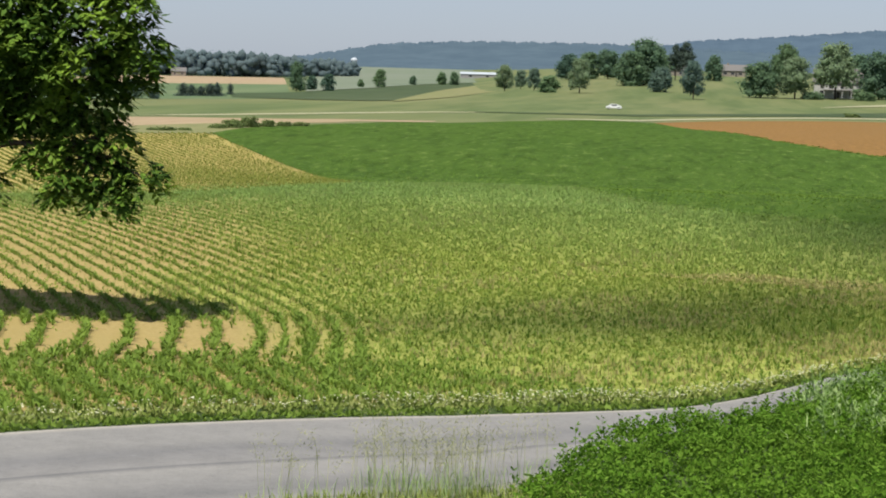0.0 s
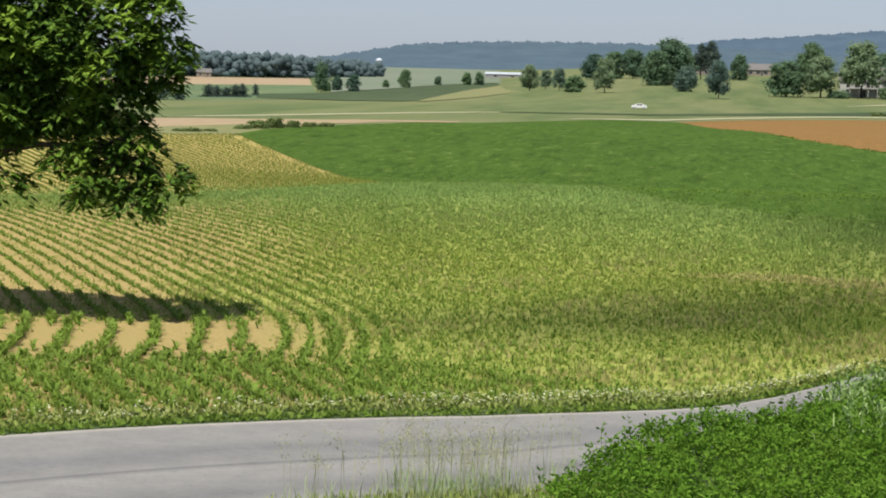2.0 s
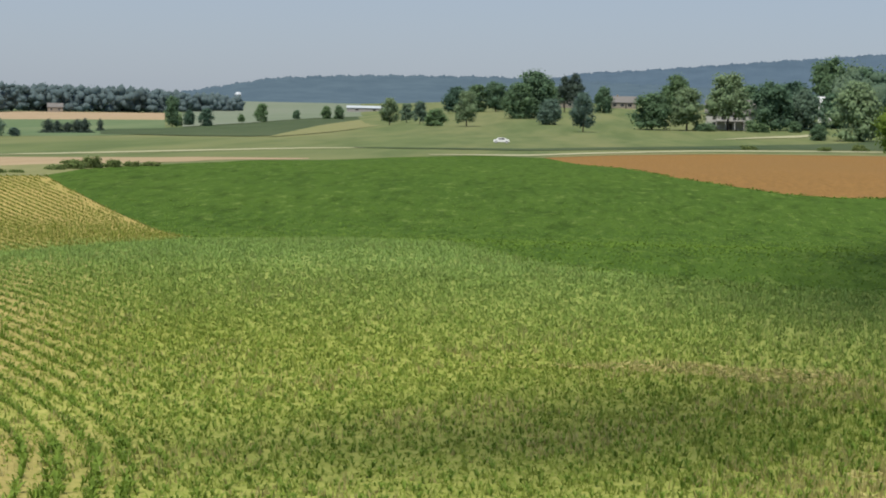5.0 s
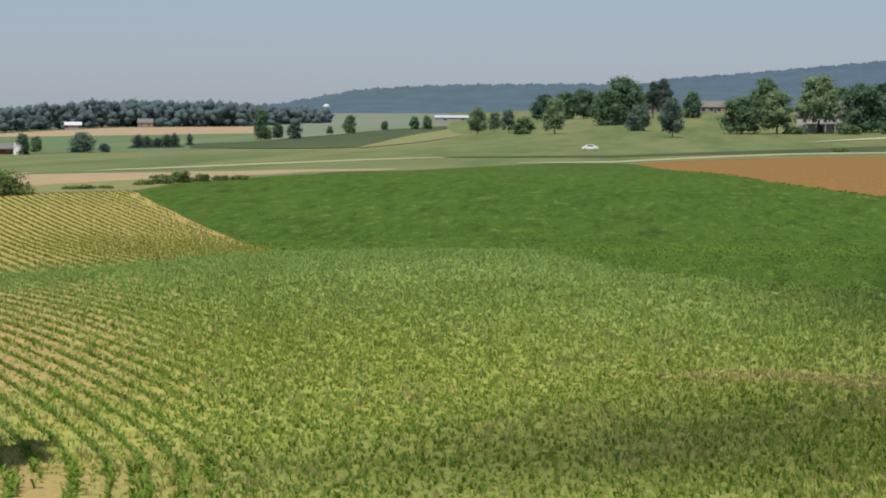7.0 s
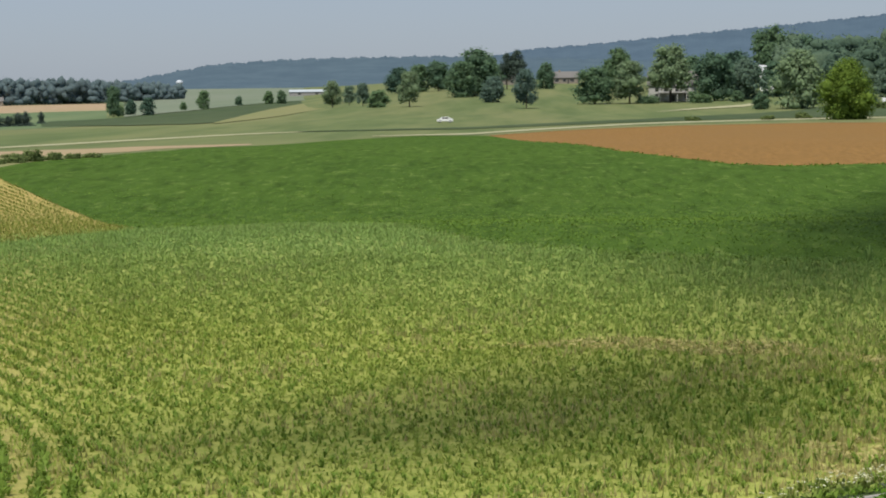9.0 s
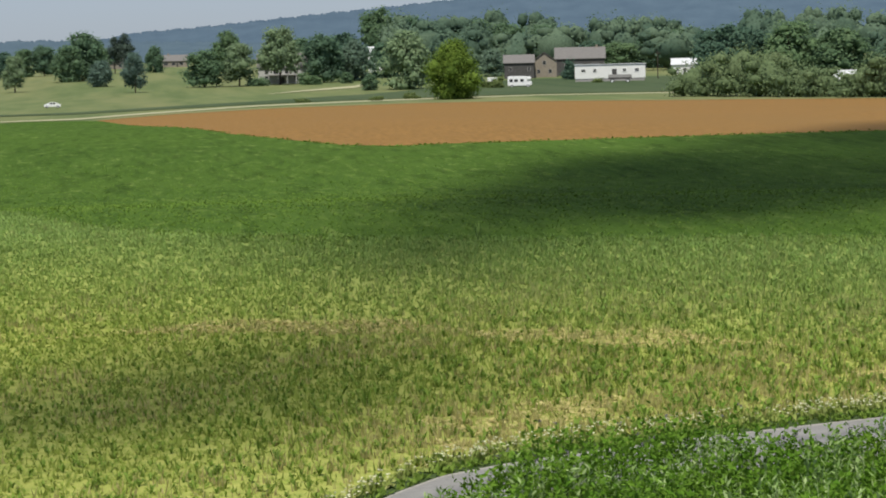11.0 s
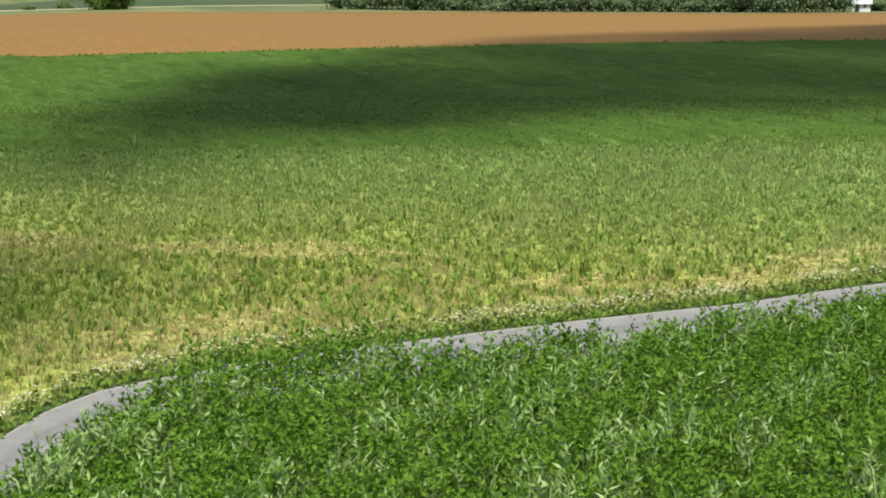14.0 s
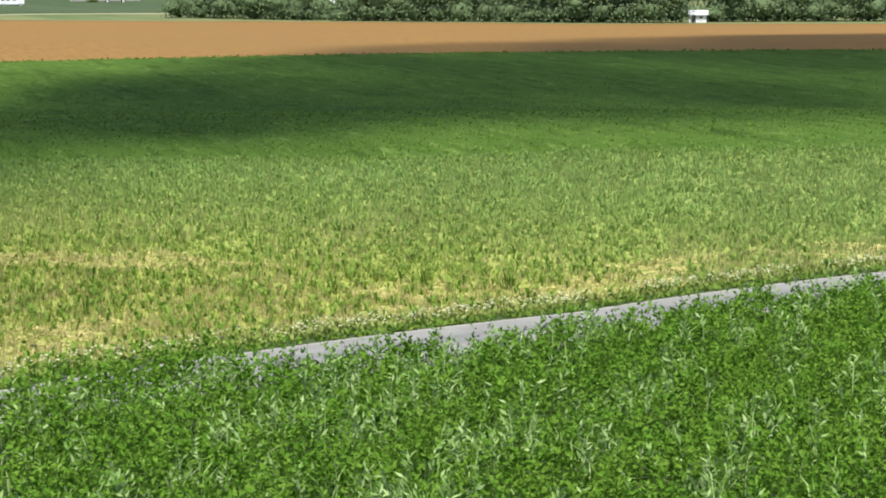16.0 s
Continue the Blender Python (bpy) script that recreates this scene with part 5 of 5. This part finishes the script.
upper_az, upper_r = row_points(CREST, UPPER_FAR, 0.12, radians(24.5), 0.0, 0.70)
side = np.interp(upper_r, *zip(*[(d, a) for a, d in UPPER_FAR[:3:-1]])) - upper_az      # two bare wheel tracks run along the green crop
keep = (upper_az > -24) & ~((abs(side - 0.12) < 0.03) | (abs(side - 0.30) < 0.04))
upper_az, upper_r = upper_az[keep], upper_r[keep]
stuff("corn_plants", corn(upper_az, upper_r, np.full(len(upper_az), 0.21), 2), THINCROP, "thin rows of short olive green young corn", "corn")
az2, r2, q = scatter(CREST, [(a, d + 9) for a, d in CREST], 22.0, 0.02)
keep = (rng.random(len(az2)) < np.exp(-(r2 - np.interp(az2, *zip(*CREST))) / 4.0)) & (az2 > -26)
crest_weeds = rosettes(q[keep], np.full(keep.sum(), 0.15), 3)

q = p[~dry]
n = len(q)
leafy = rng.random(n) < np.interp(az[~dry], [-2, 10], [0.85, 0.45])
pieces = crest_weeds + rosettes(q[leafy], np.full(leafy.sum(), 0.145), 3)
q = q[~leafy]
n = len(q)
for j in range(3):
    h = rng.uniform(0.12, 0.30, n)
    pieces.append(spikes(q + rng.normal(0, 0.07, q.shape) * [1, 1, 0], h, h * rng.uniform(0.1, 0.7, n), rng.uniform(0.05, 0.10, n)))
stuff("field_weeds", pieces, WEED, "yellow-green weeds and grass between the corn rows", "weeds")
pieces = []
for j in range(4):
    q = p[dry]
    n = len(q)
    h = rng.uniform(0.10, 0.32, n)
    pieces.append(spikes(q + rng.normal(0, 0.07, q.shape) * [1, 1, 0], h, h * rng.uniform(0.05, 0.5, n), rng.uniform(0.035, 0.075, n)))
stuff("straw_stubble", pieces, STUBBLE, "upright dry straw stubble between the young plants", "stubble")
pieces = []
az, r, p = scatter([(-3, 38), (37, 50)], [(-3, 66), (37, 66)], 55.0, 0.04)
p = p[straw(az, r) & (r > np.interp(az, *zip(*CROP_NEAR)))]
n = len(p)
for j in range(2):      # dry litter lying over the bare spots
    ln = rng.uniform(0.12, 0.3, n)
    pieces.append(leaflets(p + rng.normal(0, 0.06, p.shape) * [1, 1, 0.2], rng.uniform(0, 6.28, n), rng.normal(0.1, 0.15, n), ln, ln * 0.3, 0.3))
stuff("straw_litter", pieces, LITTER, "pale dry straw lying over bare spots in the crop", "straw")

# taller dark weeds standing in the crop
spots = [(21.0, 52.5), (23.3, 52.0), (18.6, 51.5), (12.0, 49.0), (6.0, 47.5), (9.1, 86.5), (-15.3, 68), (33.4, 84)]
pieces = []
for a, d in spots:
    c = polar(a, d, 0.02)
    n = 16
    b = np.repeat(c[None], n, 0) + rng.normal(0, 0.06, (n, 3)) * [1, 1, 0]
    h = rng.uniform(0.4, 0.85, n)
    pieces.append(blades(b, rng.uniform(0, 6.28, n), h, h * 0.3, rng.uniform(0.03, 0.06, n), 0.05))
stuff("tall_weeds", pieces, CORN, "tall dark green weeds standing out of the corn", "weeds")

# the deep green crop: leafy tufts over its canopy
az, r, p = scatter(GREEN_NEAR, [(a, min(d, 175)) for a, d in GREEN_FAR], 6.5, 0.05)
keep = rng.random(len(az)) < np.interp(r, [110, 175], [1.0, 0.1])
az, r, p = az[keep], r[keep], p[keep]
n = len(az)
pieces = []
for j in range(2):
    ln = rng.uniform(0.09, 0.17, n)
    pieces.append(leaflets(p + rng.normal(0, 0.12, p.shape) * [1, 1, 0.1], rng.uniform(0, 6.28, n), rng.uniform(0.1, 0.6, n), ln, ln * 0.5, 0.5))
az, r, p = scatter([(a, d - 5) for a, d in CROP_FAR if a > -11], [(a, d) for a, d in CROP_FAR if a > -11], 16.0, 0.03)
edge = np.interp(az, [a for a, d in CROP_FAR], [d for a, d in CROP_FAR]) - r
keep = rng.random(len(az)) < np.exp(-edge / np.interp(az, [-6, 2], [0.6, 2.2])) * (0.4 + lumpy(p[:, 0], p[:, 1], 0.9, 2.0))
p = p[keep]
for j in range(5):     # stray plants of the green crop ragged over its edge
    ln = rng.uniform(0.09, 0.17, len(p))
    pieces.append(leaflets(p + rng.normal(0, 0.1, p.shape) * [1, 1, 0] + [0, 0, 0.02 * j], rng.uniform(0, 6.28, len(p)), rng.uniform(0.1, 0.9, len(p)), ln, ln * 0.5, 0.5))
edge_line = [(a, d) for a, d in GREEN_FAR if a > -0.9]
az, r, p = scatter([(a, d - 1.5) for a, d in edge_line], [(a, d + 1.6) for a, d in edge_line], 9.0, 0.05)
past = r - np.interp(az, *zip(*edge_line))
p = p[rng.random(len(az)) < np.interp(past, [-1, 0, 1.2], [0.6, 0.35, 0]) * (0.2 + 1.2 * lumpy(p[:, 0], p[:, 1], 0.35, 8.0))]
pieces += rosettes(p, rng.uniform(0.12, 0.26, len(p)), 4)      # uneven plants against the ploughed soil
stuff("green_crop", pieces, GREENLEAF, "dense low deep green crop covering the rolling field", "crop")

# ---------------------------------------------------------------- verge
az, r, p = scatter([(a, d + 0.05) for a, d in ROAD_FAR], [(a, d + (2.3 if a < 3 else 1.9)) for a, d in ROAD_FAR], 55, 0.02)
n = len(az)
depth = r - np.interp(az, [a for a, d in ROAD_FAR], [d for a, d in ROAD_FAR])
edge_grass = depth < 0.5 + 0.2 * lumpy(p[:, 0], p[:, 1], 2.2, 3.0)
for strip_name, sel, mat, text in (("verge_weeds", ~edge_grass, VERGE, "low mixed green weeds along the road edge"), ("verge_grass", edge_grass, CORN, "short dark green grass against the asphalt edge")):
    q = p[sel]
    m = len(q)
    pieces = []
    for j in range(3):
        ln = rng.uniform(0.1, 0.25, m)
        pieces.append(leaflets(q + [0, 0, 0.02], rng.uniform(0, 6.28, m), rng.uniform(0.1, 1.2, m), ln, ln * 0.55))
    h = rng.uniform(0.08, 0.32, m) * (1.0 if mat is VERGE else 0.5)
    pieces.append(blades(q, rng.uniform(0, 6.28, m), h, h * 0.5, rng.uniform(0.02, 0.045, m)))
    stuff(strip_name, pieces, mat, text, "weeds")
keep = (depth > 0.6) & (depth < 2.1) & (rng.random(n) < np.interp(az, [-20, -4, 6], [0.45, 0.75, 0.95]) * np.clip(2.2 * lumpy(p[:, 0], p[:, 1], 0.8, 6.0) - 0.3, 0.1, 1))
p2 = p[keep] + np.stack([0 * depth[keep], 0 * depth[keep], rng.uniform(0.18, 0.36, keep.sum())], -1)
n2 = len(p2)
stuff("white_flowers", [leaflets(p2, rng.uniform(0, 6.28, n2) + k * 1.57, np.full(n2, 0.25), rng.uniform(0.03, 0.06, n2), rng.uniform(0.03, 0.06, n2)) for k in range(4)], PETAL, "small white wild flowers along the road verge", "flowers")

# ---------------------------------------------------------------- alfalfa on the near side of the road
ALF_FAR = [(-9.6, 13.0), (-8.6, 16.2), (-7.4, 18.4), (-4.6, 21.4), (-1.9, 24.9), (0.6, 27.0), (2.0, 28.0), (3.6, 29.0), (5.1, 30.7), (6.5, 32.8), (7.6, 34.5), (8.6, 35.6), (9.6, 36.4), (13.5, 38.4), (17, 39.3), (21.4, 41.4), (25.1, 43.6), (28, 46.0), (32, 49.6), (40, 57)]
ALF_NEAR = [(-9.6, 11.0), (14, 13.0), (20, 22.0), (40, 26.0)]
strip("alfalfa_bank", [(-9.6, 4.0), (40, 4.0)], [(a, d + 0.3) for a, d in ALF_FAR], BANK, 0.03, 20, label="dark soil under the alfalfa")
strip("grass_bank", [(-60, 4.0), (-9.6, 4.0)], [(-60, 16.7), (-30, 17.5), (-20, 18.2), (-9.6, 18.9)], BANK, 0.03, 20, label="rough grass bank below the road shoulder")


def alfalfa(az, r, scale):
    base = polar(az, r, 0.03)
    n = len(base)
    hgt = scale * np.where(rng.random(n) < 0.06, rng.uniform(1.2, 1.5, n), rng.uniform(0.7, 1.15, n))
    lean = rng.uniform(0, 6.28, n)
    out = rng.uniform(0.02, 0.22, n)
    top = base + np.stack([np.cos(lean) * out, np.sin(lean) * out, hgt], -1)
    pieces = [blades(base, lean, hgt, out, np.full(n, 0.012))]
    for j in range(7):
        s = (0.46 + 0.54 * (j + 1) / 7)
        p = base + (top - base) * s
        ang = lean + j * 2.4 + rng.normal(0, 0.4, n)
        reach = 0.05 * (1.3 - s) + 0.015
        p = p + np.stack([np.cos(ang), np.sin(ang), 0.3 + 0 * ang], -1) * reach
        ln = rng.uniform(0.09, 0.18, n)
        for k in (-0.7, 0.0, 0.7):
            if j % 2 == 0 or k == 0.0:
                pieces.append(leaflets(p, ang + k, rng.normal(0.4, 0.5, n), ln, ln * 0.46))
    return pieces


az, r, p = scatter(ALF_NEAR, ALF_FAR, 35)
r_edge = np.interp(az, [a for a, d in ALF_FAR], [d for a, d in ALF_FAR])
tall = np.interp(az, [-6, -4, 1, 3, 7, 9.5, 13, 17, 19, 40], [0.62, 0.70, 0.66, 0.48, 0.52, 0.85, 1.04, 0.86, 0.72, 0.72])
tall = tall * (0.46 + 1.1 * lumpy(p[:, 0], p[:, 1], 1.6, 4.0))
tall = tall + np.interp(az, [7, 8.8, 10, 15.5, 17.2], [0, 0.12, 0.35, 0.35, 0]) * (r > r_edge - 2.5)
keep = r > np.where(az < 17, 0, np.minimum(r_edge - 8, 28))
keep2 = keep & (r > r_edge - 3.0) & (az > 3) & (rng.random(len(az)) < 0.05)
top = polar(az[keep2], r[keep2], 0.0) + np.stack([0 * tall[keep2], 0 * tall[keep2], tall[keep2] * rng.uniform(1.0, 1.25, keep2.sum())], -1)
n = len(top)
pieces = [leaflets(top + rng.normal(0, 0.025, top.shape), rng.uniform(0, 6.28, n), rng.uniform(0.2, 1.4, n), rng.uniform(0.05, 0.09, n), rng.uniform(0.03, 0.06, n)) for k in range(6)]
stuff("alfalfa_flowers", pieces, MAUVE, "small dull mauve flower heads on the alfalfa", "flowers")
stuff("alfalfa", alfalfa(az[keep], r[keep], tall[keep]), ALFALFA, "dense knee-high green alfalfa with small leaves", "alfalfa")

az, r, p = scatter([(6, 24), (40, 24)], [(a, d - 0.8) for a, d in ALF_FAR if a > 5], 26)
clump = lumpy(p[:, 0], p[:, 1], 0.9, 7.0)
keep = rng.random(len(az)) < np.clip((clump - 0.50) * 6.0, 0.05, 1) * np.interp(az, [6, 18, 26], [1.0, 0.8, 0.35])
p = p[keep]
n = len(p)
h = rng.uniform(0.75, 1.35, n)
keep = rng.random(n) < 0.5
q, hq = p[keep], h[keep] * 1.05
m = len(q)
lean, out = rng.uniform(0, 6.28, m), hq * rng.uniform(0.05, 0.35, m)
tip = q + np.stack([np.cos(lean) * out, np.sin(lean) * out, hq], -1)
pieces = [blades(q, lean, hq, out, rng.uniform(0.018, 0.032, m))]
for k in range(9):      # pale narrow leaves up each stem
    c = 0.5 + 0.5 * (k + 1) / 9
    ln = rng.uniform(0.14, 0.28, m) * (1.25 - 0.4 * c)
    pieces.append(leaflets(q + (tip - q) * c, rng.uniform(0, 6.28, m), rng.normal(0.75, 0.35, m), ln, ln * 0.3))
stuff("tall_weeds", pieces, BLADE, "tall pale grey-green weeds among the alfalfa", "weeds")
q, hq = p[~keep], h[~keep]
m = len(q)
stuff("grass_blades", [blades(q, rng.uniform(0, 6.28, m), hq * rng.uniform(0.7, 1.0, m), hq * rng.uniform(0.1, 0.7, m), rng.uniform(0.018, 0.04, m), 0.15) for k in range(3)], BLADE, "long pale grass blades among the alfalfa", "grass")

# ---------------------------------------------------------------- seeding grasses beside the road
def grass_tuft(seed):
    root = tagged(new("seeding_grass"), "tall thin seeding grass with airy pale heads", "grass", group="seeding grasses beside the road")
    g = np.random.default_rng(seed)
    n = 6
    b = g.normal(0, 0.3, (n, 3)) * [1, 1, 0]
    h = g.uniform(1.0, 1.9, n)
    ang = g.uniform(0, 6.28, n)
    out = g.uniform(0.05, 0.5, n)
    part_mesh("stem", mesh_of("stem", *joined([blades(b, ang, h, out, np.full(n, 0.011))]), DRYSTEM), root)
    top = b + np.stack([np.cos(ang) * out, np.sin(ang) * out, h], -1)
    heads = []
    for k in range(40):
        p = top - [0, 0, 1] * g.uniform(0, 0.38, (n, 1)) + g.normal(0, 0.07, (n, 3))
        ln = g.uniform(0.025, 0.055, n)
        heads.append(leaflets(p, g.uniform(0, 6.28, n), g.uniform(-0.5, 1.2, n), ln, ln * 0.5))
    part_mesh("seed_head", mesh_of("seed_head", *joined(heads), DRYSTEM), root, "airy pale green seed heads")
    m = 22
    bb = g.normal(0, 0.35, (m, 3)) * [1, 1, 0]
    hh = g.uniform(0.2, 0.7, m)
    part_mesh("blade", mesh_of("blade", *joined([blades(bb, g.uniform(0, 6.28, m), hh, hh * 0.5, np.full(m, 0.014))]), BLADE), root)
    return root


tufts = [grass_tuft(k) for k in (1, 2, 3)]
places = [(-15.2 + 0.48 * k + 0.3 * math.sin(k * 2.3), 19.7 + 0.6 * math.sin(k * 1.7)) for k in range(14)] + [(-15.0 + 0.42 * k + 0.2 * math.sin(k * 3.1), 19.3 + 0.5 * math.sin(k * 2.9)) for k in range(0, 15, 2)] + [(-18.6, 18.6), (-19.8, 18.4), (-20.9, 18.5), (-6.6, 20.6), (-6.0, 21.4)]
for k, (a, d) in enumerate(places):
    m = Matrix.Translation(spot(a, d, 0.02)) @ Matrix.Rotation(k * 1.3, 4, "Z")
    if k < 3:
        tufts[k].matrix_basis = m
    else:
        copy_thing(tufts[k % 3], m)

# rough grass on the bank in front of the road
az, r, p = scatter([(-24, 16.0), (-3, 16.4)], [(-24, 18.5), (-20, 18.7), (-9.6, 19.5), (-5, 20.4), (-3, 20.6)], 70, 0.03)
keep = rng.random(len(az)) < 0.55 + 0.6 * lumpy(p[:, 0], p[:, 1], 1.4, 2.0)
p = p[keep]
n = len(p)
pieces = []
for k in range(4):
    h = rng.uniform(0.10, 0.38, n)
    pieces.append(blades(p + rng.normal(0, 0.05, p.shape) * [1, 1, 0], rng.uniform(0, 6.28, n), h, h * rng.uniform(0.2, 0.7, n), rng.uniform(0.014, 0.03, n)))
ln = rng.uniform(0.08, 0.18, n)
pieces.append(leaflets(p + [0, 0, 0.03], rng.uniform(0, 6.28, n), rng.uniform(0.1, 0.9, n), ln, ln * 0.5))
stuff("bank_grass", pieces, VERGE, "rough yellow-green grass on the bank before the road", "grass")
